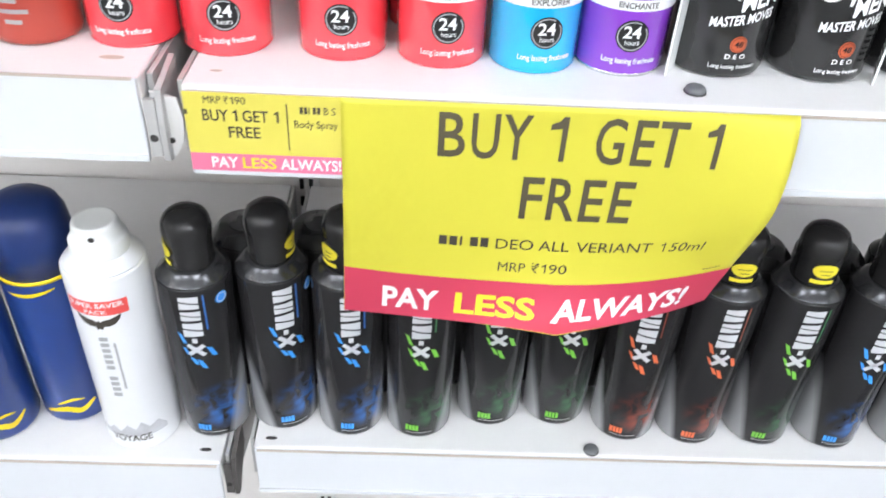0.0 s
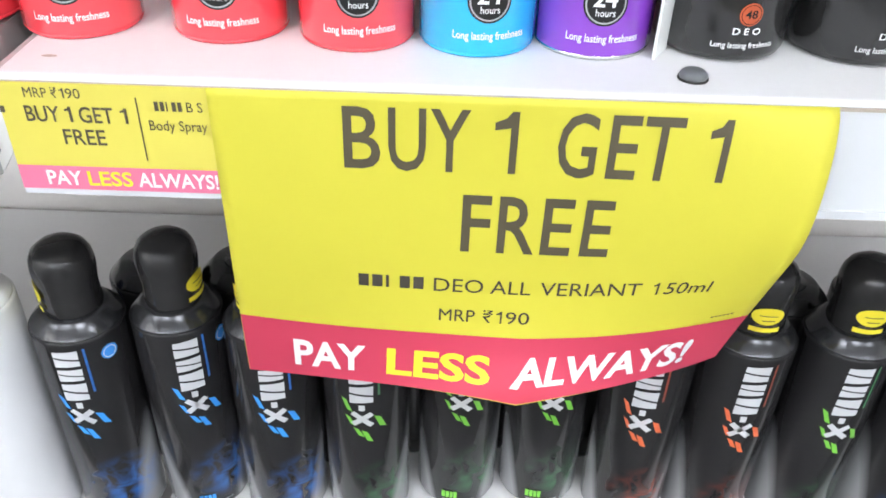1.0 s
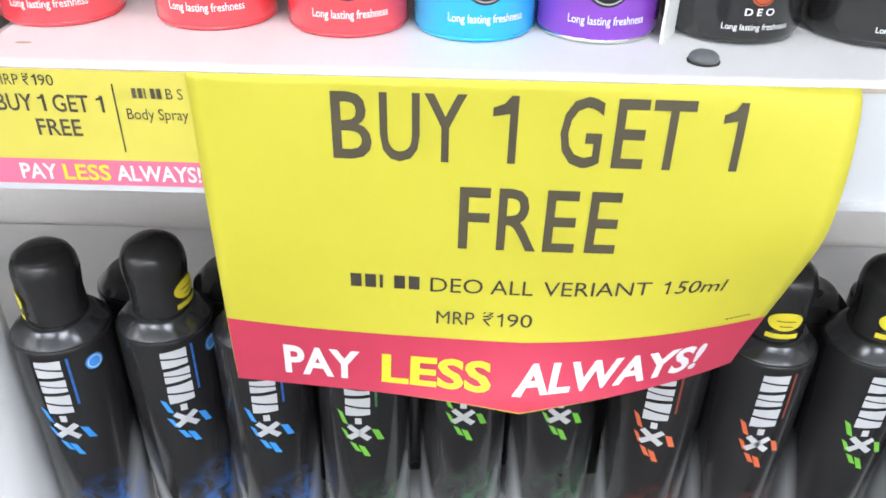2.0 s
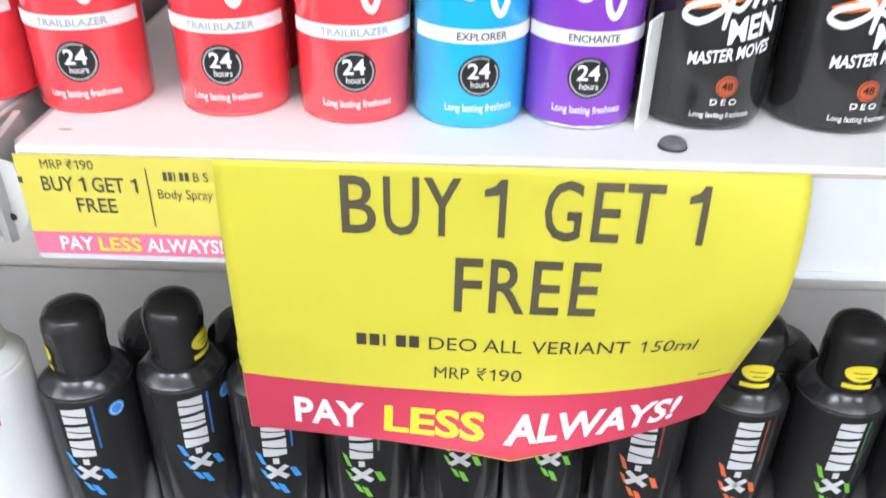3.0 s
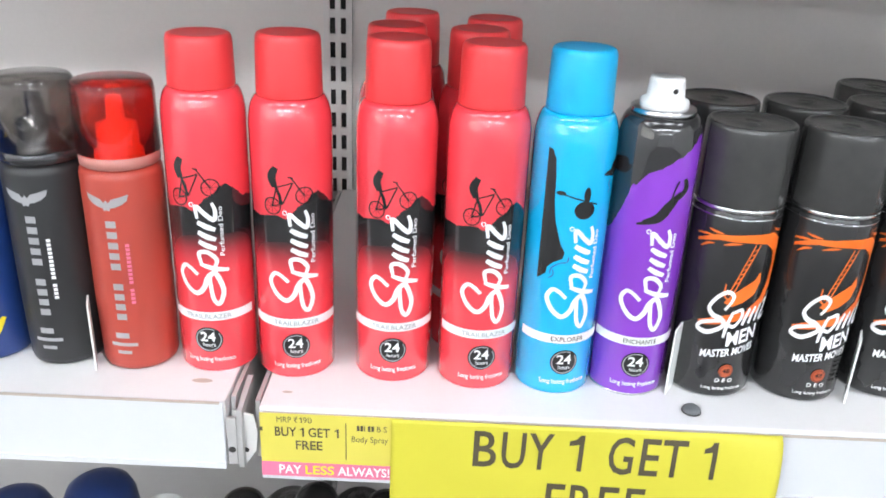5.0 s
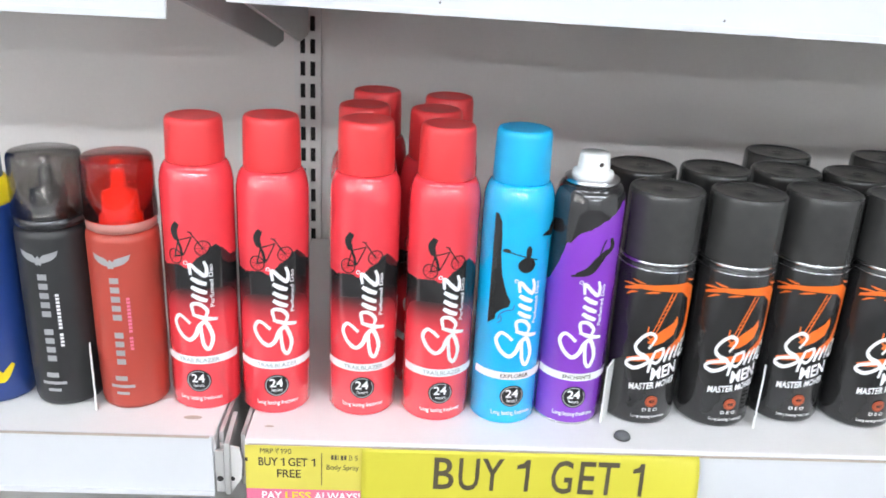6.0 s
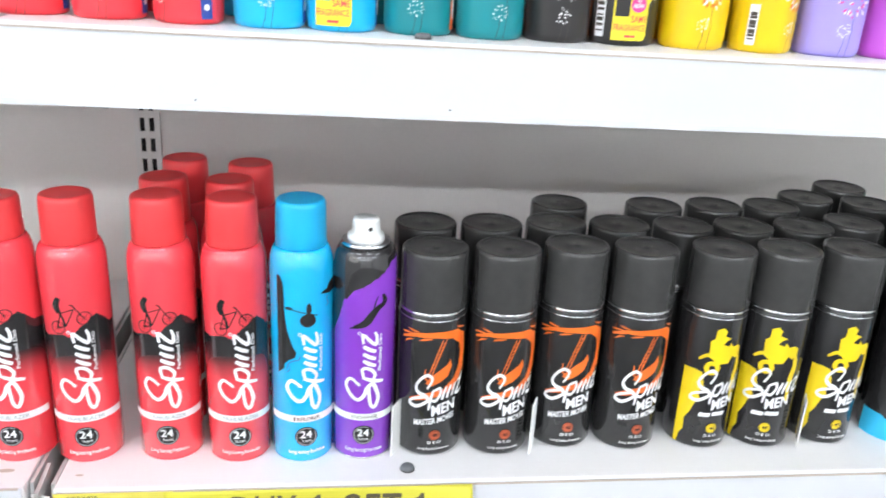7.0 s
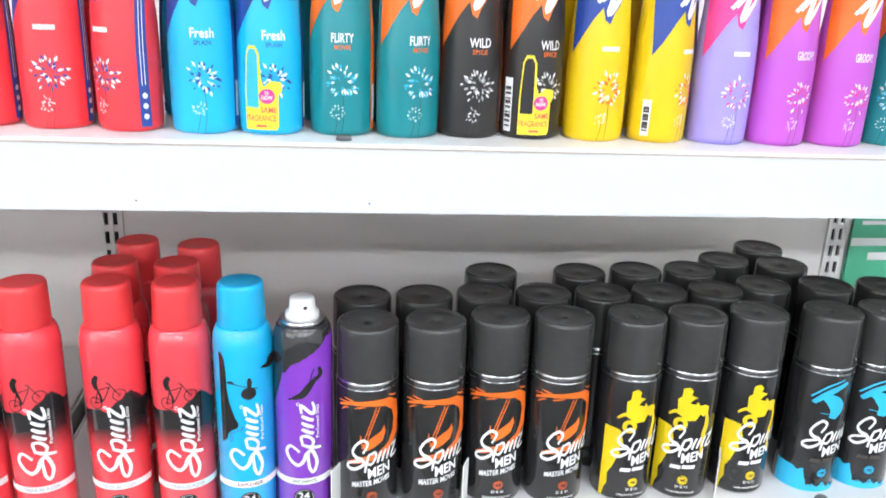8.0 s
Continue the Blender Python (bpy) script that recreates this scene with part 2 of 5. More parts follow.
def box(x0, x1, y0, y1, z0, z1, bevel=0.0, into=None):
    bm = bmesh.new() if into is None else into
    vs = [bm.verts.new((x, y, z)) for x in (x0, x1) for y in (y0, y1) for z in (z0, z1)]
    fs = [bm.faces.new([vs[i] for i in f]) for f in ((0, 1, 3, 2), (4, 6, 7, 5), (0, 4, 5, 1), (2, 3, 7, 6), (0, 2, 6, 4), (1, 5, 7, 3))]
    if bevel:
        edges = {e for f in fs for e in f.edges}
        bmesh.ops.bevel(bm, geom=list(edges), offset=bevel, segments=2, affect="EDGES", profile=0.6)
    return bm


def lathe(profile, segs=48, squash=1.0):
    """A closed turned solid from (radius, height) pairs, from the base to the top."""
    bm = bmesh.new()
    rings = []
    for r, z in profile:
        if r < 1e-6:
            rings.append([bm.verts.new((0, 0, z))])
        else:
            rings.append([bm.verts.new((r * math.sin(a), -r * squash * math.cos(a), z)) for a in (2 * math.pi * i / segs for i in range(segs))])
    for a, b in zip(rings, rings[1:]):
        for i in range(segs):
            j = (i + 1) % segs
            if len(a) == 1 and len(b) > 1:
                bm.faces.new((a[0], b[j], b[i]))
            elif len(b) == 1 and len(a) > 1:
                bm.faces.new((a[i], a[j], b[0]))
            elif len(a) > 1:
                bm.faces.new((a[i], a[j], b[j], b[i]))
    return bm


def rounded(r0, z0, r1, z1, radius, steps=5):
    """Profile points of a rounded outer corner from the wall (r0, z0) to the lid (r1, z1)."""
    out = []
    for i in range(steps + 1):
        a = math.pi / 2 * i / steps
        out.append((r0 - radius + radius * math.cos(a), z1 - radius + radius * math.sin(a)))
    return [(r0, z0)] + out + [(r1, z1)]


# flat artwork: lists of (points, faces), in metres on the unrolled surface
TEXTS = {}


def raw_text(body, shear, bold):
    key = (body, shear, bold)
    if key not in TEXTS:
        c = bpy.data.curves.new("lettering", "FONT")
        c.body, c.shear, c.offset, c.resolution_u = body, shear, bold, 3
        ob = new("lettering", c)
        me = bpy.data.meshes.new_from_object(ob.evaluated_get(bpy.context.evaluated_depsgraph_get()))
        TEXTS[key] = (np.array([v.co[:2] for v in me.vertices]), [tuple(p.vertices) for p in me.polygons])
        bpy.data.objects.remove(ob)
        bpy.data.curves.remove(c)
        bpy.data.meshes.remove(me)
    return TEXTS[key]


def one(x, y, height, width, thick):
    """The figure 1 with its flag, its left end at x."""
    return bar(x + width - thick, x + width, y, y + height) + poly((x, y + height * 0.70), (x, y + height * 0.82), (x + width * 0.45, y + height * 0.88), (x + width - thick * 0.9, y + height), (x + width - thick * 0.95, y + height * 0.74))


def lettering(body, x, y, height, width=None, angle=0.0, shear=0.0, bold=0.0, centre=True):
    """Text of that cap height, its middle (or its left end) at x, its baseline at y."""
    pts, faces = raw_text(body, shear, bold)
    p = pts.copy()
    p[:, 0] -= p[:, 0].min()
    w = p[:, 0].max()
    k = height / 0.69
    p *= k
    if width:
        p[:, 0] *= width / (w * k)
    if centre:
        p[:, 0] -= p[:, 0].max() / 2
    return [(turn2(p, x, y, angle), faces)]


def turn2(p, x, y, angle):
    a = radians(angle)
    return np.stack([x + p[:, 0] * math.cos(a) - p[:, 1] * math.sin(a), y + p[:, 0] * math.sin(a) + p[:, 1] * math.cos(a)], 1)


def poly(*pts):
    return [(np.array(pts, float), [tuple(range(len(pts)))])]


def bar(x0, x1, y0, y1, skew=0.0):
    return poly((x0, y0), (x1, y0), (x1 + skew, y1), (x0 + skew, y1))


def disc(x, y, r, n=24, rz=None):
    rz = rz or r
    return poly(*[(x + r * math.cos(2 * math.pi * i / n), y + rz * math.sin(2 * math.pi * i / n)) for i in range(n)])


def hoop(x, y, r0, r1, n=28, start=0.0, end=360.0):
    a = [radians(start + (end - start) * i / n) for i in range(n + 1)]
    p = [(x + r0 * math.cos(t), y + r0 * math.sin(t)) for t in a] + [(x + r1 * math.cos(t), y + r1 * math.sin(t)) for t in a]
    return [(np.array(p), [(i, i + 1, n + 2 + i, n + 1 + i) for i in range(n)])]


def stroke(pts, width, taper=0.5, steps=6):
    """A brush stroke along a smooth line through the points."""
    q = [np.array(p, float) for p in pts]
    q = [2 * q[0] - q[1]] + q + [2 * q[-1] - q[-2]]
    line = []
    for a, b, c, d in zip(q, q[1:], q[2:], q[3:]):
        for i in range(steps):
            t = i / steps
            line.append(0.5 * (2 * b + (c - a) * t + (2 * a - 5 * b + 4 * c - d) * t * t + (3 * b - a - 3 * c + d) * t ** 3))
    line.append(q[-2])
    n = len(line)
    left, right = [], []
    for i, p in enumerate(line):
        d = line[min(i + 1, n - 1)] - line[max(i - 1, 0)]
        d = np.array((-d[1], d[0])) / (np.hypot(*d) + 1e-9)
        w = width / 2 * (1 - taper + taper * math.sin(math.pi * (i + 0.6) / (n + 0.2)))
        left.append(p + d * w)
        right.append(p - d * w)
    return [(np.array(left + right), [(i, i + 1, n + i + 1, n + i) for i in range(n - 1)])]


def moved(shapes, dx=0.0, dy=0.0, k=1.0, angle=0.0):
    return [(turn2(p * k, dx, dy, angle), f) for p, f in shapes]


def flat_mesh(shapes, cut_x=0.0, cut_y=0.0):
    """One bmesh of all the shapes in the plane, cut into strips so that it can be bent."""
    bm = bmesh.new()
    for pts, faces in shapes:
        vs = [bm.verts.new((p[0], p[1], 0)) for p in pts]
        for f in faces:
            try:
                bm.faces.new([vs[i] for i in f])
            except ValueError:
                pass
    for axis, step in ((0, cut_x), (1, cut_y)):
        if step and bm.verts:
            lo, hi = min(v.co[axis] for v in bm.verts), max(v.co[axis] for v in bm.verts)
            k = math.floor(lo / step) + 1
            while k * step < hi:
                co, no = [0, 0, 0], [0, 0, 0]
                co[axis], no[axis] = k * step, 1
                bmesh.ops.bisect_plane(bm, geom=bm.verts[:] + bm.edges[:] + bm.faces[:], plane_co=co, plane_no=no)
                k += 1
    bmesh.ops.triangulate(bm, faces=bm.faces[:])
    return bm


def wrapped(shapes, radius, lift=0.0003, cut=0.004, cut_y=0.0, squash=1.0):
    """The artwork bent round an upright can whose front is -y; radius may be a function of the height."""
    bm = flat_mesh(shapes, cut, cut_y)
    for v in bm.verts:
        r = radius(v.co.y) if callable(radius) else radius
        a = v.co.x / r
        v.co = ((r + lift) * math.sin(a), -(r * squash + lift) * math.cos(a), v.co.y)
    for f in bm.faces:
        f.normal_update()
        c = f.calc_center_median()
        if f.normal.x * c.x + f.normal.y * c.y < 0:
            f.normal_flip()
    return bm

# ---- the shop round the shelves ----
WEST, EAST, WIN = -2.6, 3.9, (-4.4, -0.7, 1.35, 2.6)
tagged(part("floor", box(WEST, EAST, -9.0, 1.0, -0.1, 0.0), "floor"), "grey polished shop floor", "floor", kind="structure")
tagged(part("ceiling", box(WEST, EAST, -9.0, 1.0, 3.0, 3.1), "ceiling"), "plain white shop ceiling", "ceiling", kind="structure")
tagged(part("wall_north", box(WEST, EAST, 0.9, 1.0, 0.0, 3.0), "wall"), "plain painted wall behind the shelving", "wall", kind="structure")
tagged(part("wall_south", box(WEST, EAST, -9.1, -9.0, 0.0, 3.0), "wall"), "plain painted shop wall", "wall", kind="structure")
tagged(part("wall_east", box(EAST, EAST + 0.1, -9.0, 1.0, 0.0, 3.0), "wall"), "plain painted shop wall", "wall", kind="structure")
bm = box(WEST - 0.15, WEST, -9.0, WIN[0], 0.0, 3.0)
box(WEST - 0.15, WEST, WIN[1], 1.0, 0.0, 3.0, into=bm)
box(WEST - 0.15, WEST, WIN[0], WIN[1], 0.0, WIN[2], into=bm)
box(WEST - 0.15, WEST, WIN[0], WIN[1], WIN[3], 3.0, into=bm)
tagged(part("wall_west", bm, "wall"), "plain painted shop wall with an opening for the added fill light", "wall", kind="structure")
# window and glowing sheet are added, unseen, to brighten the upper back panel
win = thing("fill_window_1", "large shop window with white frame", "window", kind="structure")
bm = box(WEST - 0.10, WEST - 0.04, WIN[0], WIN[1], WIN[2], WIN[2] + 0.06)
box(WEST - 0.10, WEST - 0.04, WIN[0], WIN[1], WIN[3] - 0.06, WIN[3], into=bm)
STEP = (WIN[1] - WIN[0] - 0.06) / 3
for k in range(4):
    yy = WIN[0] + STEP * k
    box(WEST - 0.10, WEST - 0.04, yy, yy + 0.06, WIN[2] + 0.06, WIN[3] - 0.06, into=bm)
part("window_frame", bm, "white_plastic", win)
for k in range(3):
    yy = WIN[0] + STEP * k
    part("pane", box(WEST - 0.072, WEST - 0.066, yy + 0.061, yy + STEP - 0.001, WIN[2] + 0.061, WIN[3] - 0.061), "glass", win).visible_shadow = False
tagged(part("backdrop", box(WEST - 0.95, WEST - 0.9, WIN[0] - 1.2, WIN[1] + 1.2, -0.3, 3.4), "side_fill"), "bright daylight outside the window", "backdrop", kind="structure")


def ceiling_light():
    t = thing("ceiling_light", "white ceiling light with a lit diffuser", "ceiling light", "ceiling lights")
    bm = box(-0.30, 0.30, -0.30, -0.285, -0.05, 0)
    box(-0.30, 0.30, 0.285, 0.30, -0.05, 0, into=bm)
    box(-0.30, -0.285, -0.285, 0.285, -0.05, 0, into=bm)
    box(0.285, 0.30, -0.285, 0.285, -0.05, 0, into=bm)
    part("frame", bm, "white_plastic", t)
    part("diffuser", box(-0.284, 0.284, -0.284, 0.284, -0.045, -0.03), "lamp", t, "lit white diffuser")
    return t


def tube_light():
    t = thing("tube_light", "long narrow ceiling tube light, switched on", "tube light", "tube lights")
    bm = box(-0.60, 0.60, -0.07, 0.07, -0.03, 0)
    box(-0.60, -0.585, -0.07, 0.07, -0.065, -0.03, into=bm)
    box(0.585, 0.60, -0.07, 0.07, -0.065, -0.03, into=bm)
    part("housing", bm, "white_plastic", t)
    part("tube", box(-0.584, 0.584, -0.05, 0.05, -0.06, -0.035), "tube", t, "glowing white tube")
    return t


tube = tube_light()
tube.matrix_basis = pose(-1.9, -3.4, 3.0)
# the row at y -7 is added fill that softens the shadow under the shelves
for y in (-3.4, -7.0):
    for k in range(5):
        if k or y < -4:
            copy_thing(tube, pose(-1.9 + 1.22 * k, y, 3.0))
lights = [(x, -0.7) for x in (-1.95, -0.75, 0.45, 1.65)]
first = ceiling_light()
first.matrix_basis = pose(*lights[0], 3.0)
for x, y in lights[1:]:
    copy_thing(first, pose(x, y, 3.0))

# ---- the shelving: bays, posts, shelves ----
POST_L, POST_R, BACK = -0.1355, 0.868, 0.845
for i, (x0, x1) in enumerate(((-1.13, POST_L - 0.015), (POST_L + 0.015, POST_R - 0.015), (POST_R + 0.015, 1.87))):
    tagged(part("back_panel", box(x0, x1, BACK, BACK + 0.012, 0.1, 2.1), "panel"), "cream painted steel back panel of the shelving", "back panel", "back panels", "structure")


def slotted_post(x):
    """An upright with two columns of punched slots, open through its face."""
    t = thing("shelf_post", "cream steel upright with two columns of slots", "post", "posts", "structure")
    t.matrix_basis = pose(x, 0, 0)
    cols = [-0.0148, -0.0085, -0.0027, 0.0027, 0.0085, 0.0148]
    bm = bmesh.new()
    for a in (0, 2, 4):
        box(cols[a], cols[a + 1], BACK - 0.004, BACK, 0.1, 2.1, into=bm)
    z = 0.1
    while z < 2.1:
        for a in (1, 3):
            box(cols[a], cols[a + 1], BACK - 0.0038, BACK - 0.001, z, z + 0.0085, into=bm)
        z += 0.025
    part("slotted_face", bm, "post", t)
    part("channel", box(-0.0145, 0.0145, BACK + 0.001, BACK + 0.03, 0.1, 2.1), "void", t, "dark inside of the upright")


slotted_post(POST_L)
slotted_post(POST_R)
slotted_post(POST_L - 1.0)


def upright(shapes, x, y, z, into=None):
    """Flat artwork standing upright, facing the aisle."""
    bm = flat_mesh(shapes)
    for v in bm.verts:
        v.co = (x + v.co.x, y, z + v.co.y)
    for f in bm.faces:
        f.normal_update()
        if f.normal.y > 0:
            f.normal_flip()
    return bm


def shelf(x0, x1, front, top, rail_top, rail_bottom, label, holes=(), rivets=()):
    t = thing("shelf", label, "shelf", "shelves")
    bm = box(x0, x1, front + 0.0025, BACK - 0.006, top - 0.022, top, 0.0015)
    part("deck", bm, "shelf", t)
    bm = box(x0 + 0.001, x1 - 0.001, front, front + 0.003, rail_bottom, rail_top - 0.003, 0.0008)
    box(x0 + 0.001, x1 - 0.001, front - 0.0012, front - 0.0002, rail_bottom, rail_bottom + 0.004, into=bm)
    part("price_rail", bm, "rail", t, "white plastic price rail")
    part("edge_line", box(x0 + 0.003, x1 - 0.003, front - 0.0006, front + 0.001, rail_top - 0.0040, rail_top - 0.0028), "tan", t, "thin tan line along the front edge")
    part("lip", box(x0 + 0.002, x1 - 0.002, front + 0.0035, front + 0.006, rail_bottom + 0.003, top - 0.0225), "shelf", t)
    for x in (x0 - 0.0045, x1 + 0.0015):
        bm = bmesh.new()
        pts = [(front + 0.012, top - 0.002), (BACK - 0.005, top - 0.002), (BACK - 0.005, top - 0.125), (BACK - 0.068, top - 0.124), (front + 0.035, top - 0.052), (front + 0.012, top - 0.047)]
        a = [bm.verts.new((x, y, z)) for y, z in pts]
        b = [bm.verts.new((x + 0.003, y, z)) for y, z in pts]
        bm.faces.new(a)
        bm.faces.new(b[::-1])
        for i in range(6):
            j = (i + 1) % 6
            bm.faces.new((a[j], a[i], b[i], b[j]))
        bmesh.ops.recalc_face_normals(bm, faces=bm.faces[:])
        part("bracket", bm, "bracket", t, "steel end bracket")
    for rx in rivets:
        part("rivet", upright(disc(rx, 0.0, 0.0008, 10), 0, front - 0.0004, rail_bottom + 0.0075), "plug", t)
    for hx, hy, r in holes:
        part("slot", moved_up(flat_mesh(disc(hx, hy, r, 16, r * 0.38)), top + 0.0003), "void" if top < 1 else "tan", t, "small slot in the deck")
    return t


def moved_up(bm, z):
    for v in bm.verts:
        v.co.z = z
    return bm


shelf(POST_L + 0.004, POST_R - 0.004, 0.4105, 1.088, 1.0885, 1.0335, "white steel shelf with a price rail, holding spray cans", [(-0.116, 0.431, 0.0035)])
TILT_TOP = pose(0.2, 0, 0, 0, 0.69, 0) @ pose(-0.2, 0, 0)
shelf(POST_L + 0.004, POST_R - 0.004, 0.4105, 1.4505, 1.451, 1.3965, "white steel shelf with a plain rail, holding plastic bottles", [], (-0.002, 0.174)).matrix_basis = pose(0, 0, 1.4505) @ TILT_TOP @ pose(0, 0, -1.4505)
shelf(POST_L + 0.006, POST_R - 0.004, 0.4445, 0.742, 0.7425, 0.685, "white steel lower shelf, holding black spray cans", [(-0.1157, 0.4555, 0.005)])
shelf(-1.13, -0.153, 0.4085, 1.092, 1.0955, 1.041, "white steel shelf of the next bay, price rail empty", [(-0.174, 0.434, 0.007)])
shelf(-1.13, -0.166, 0.4085, 1.447, 1.449, 1.389, "white steel upper shelf of the next bay", [])
shelf(-1.13, -0.153, 0.427, 0.742, 0.7425, 0.685, "white steel lower shelf of the next bay", [(-0.1673, 0.4415, 0.005)])
shelf(POST_R + 0.006, 1.87, 0.4105, 1.088, 1.0885, 1.0335, "white steel shelf of the further bay", [])
shelf(POST_R + 0.006, 1.87, 0.4105, 1.4505, 1.451, 1.395, "white steel upper shelf of the further bay", [])


def bay_clip(x, y, z, metal="bracket", flange=False):
    """The bent hook plate that shows in the gap between two bays."""
    t = thing("hook_plate", "worn cream steel hook plate with a dark hole, between two shelves", "hook plate", "hook plates")
    t.matrix_basis = pose(x, y, z)
    bm = bmesh.new()
    pts = [(0, 0), (0.034, 0.006), (0.034, -0.018), (0.016, -0.034), (0.004, -0.046), (-0.002, -0.044), (-0.003, -0.02)]
    a = [bm.verts.new((0.0, p, q)) for p, q in pts]
    b = [bm.verts.new((0.0035, p, q)) for p, q in pts]
    bm.faces.new(a)
    bm.faces.new(b[::-1])
    for i in range(len(pts)):
        j = (i + 1) % len(pts)
        bm.faces.new((a[j], a[i], b[i], b[j]))
    box(-0.006, 0.0, -0.004, -0.001, -0.040, -0.004, into=bm)
    bmesh.ops.recalc_face_normals(bm, faces=bm.faces[:])
    part("plate", bm, metal, t)
    if flange:
        front = poly((-0.0045, -0.0420), (0.0040, -0.0450), (0.0105, -0.0350), (0.0122, -0.0200), (0.0098, -0.0070), (-0.0045, -0.0030))
        bm = upright(front, 0, 0.0045, 0)
        bmesh.ops.solidify(bm, geom=bm.faces[:], thickness=0.0015)
        f = part("flange", bm, "post", t, "bent cream flange facing the aisle")
        part("flange_hole", upright(disc(0.0045, -0.0330, 0.0020, 12) + bar(-0.0020, 0.0035, -0.0205, -0.0180), 0, 0.0025, 0), "void", f)
    part("hole", moved_x(wrapped(disc(0, 0, 0.0025, 12), 1.0, 0.0), 0.0, -0.0045, -0.028), "void", t)


def moved_x(bm, x, y, z):
    for v in bm.verts:
        v.co += Vector((x - 0.003, 1.0 + y, z))
    return bm


bay_clip(-0.1465, 0.413, 1.084, flange=True)
bay_clip(-0.1465, 0.436, 0.738, "dark_bracket")
bay_clip(-0.1600, 0.413, 1.446)


def plug():
    t = thing("deck_plug", "grey rubber plug on the shelf deck", "plug", "deck plugs")
    part("button", lathe([(0, 0), (0.0054, 0), (0.0060, 0.0010), (0.0058, 0.0026), (0.0046, 0.0037), (0.0020, 0.0041), (0, 0.0041)], 20), "plug", t, smooth=True)
    part("collar", lathe([(0.0054, 0.0), (0.0065, 0.0), (0.0065, 0.0007), (0.0054, 0.0007)], 20), "void", t)
    return t


plug_a = plug()
plug_a.matrix_basis = pose(0.1555, 0.430, 1.088)
for p in ((0.1538, 0.4290, 1.4511), (0.1535, 0.4520, 0.742), (0.632, 0.438, 1.088)):
    copy_thing(plug_a, pose(*p))

# ---- paper signs ----
SHEET_W, SHEET_H = 0.2537, 0.1682


def sheet(u, v):
    """Where a point of the sale sign hangs: u from its left edge, v down from its top edge."""
    t, s = min(1.0, max(0.0, u / SHEET_W)), min(1.0, max(0.0, v / SHEET_H))
    sag = 4 * t * (1 - t) * max(0.0, (s - 0.0571) / 0.9429) ** 0.7255
    fold = (s - 0.3872) / 0.6128
    curl = t ** 4.1 * (0.5 * (fold + math.sqrt(fold * fold + 0.02))) ** 0.75
    out = 0.0118 * t ** 4.416 * math.sin(math.pi * s ** 0.62)
    left = (1 - t) ** 2 * s ** 2.2
    ridge = max(0.0, 1 - abs(t - 0.5385) / (0.5385 if t < 0.5385 else 0.4615))
    crease = s ** 5.5825
    return Vector((-0.0442 + u - curl * 0.0135 - left * 0.0035,
                   0.4066 + sag * 0.0027 + curl * 0.0168 - out + left * 0.0161 - 0.0284 * ridge ** 2.02 * crease - 0.0006 * math.sin(u * 46) * s,
                   1.0872 - v - sag * 0.0103 + curl * 0.0188 + 0.0259 * ridge * crease))


def on_sheet(shapes, lift, cut=0.0047):
    bm = flat_mesh(shapes, cut, cut)
    for w in bm.verts:
        u, v = w.co.x, w.co.y
        v = SHEET_H - v
        p = sheet(u, v)
        n = (sheet(u + 0.001, v) - p).cross(sheet(u, v - 0.001) - p).normalized()
        w.co = p + n * lift
    for f in bm.faces:
        f.normal_update()
        if f.normal.y > 0:
            f.normal_flip()
    return bm


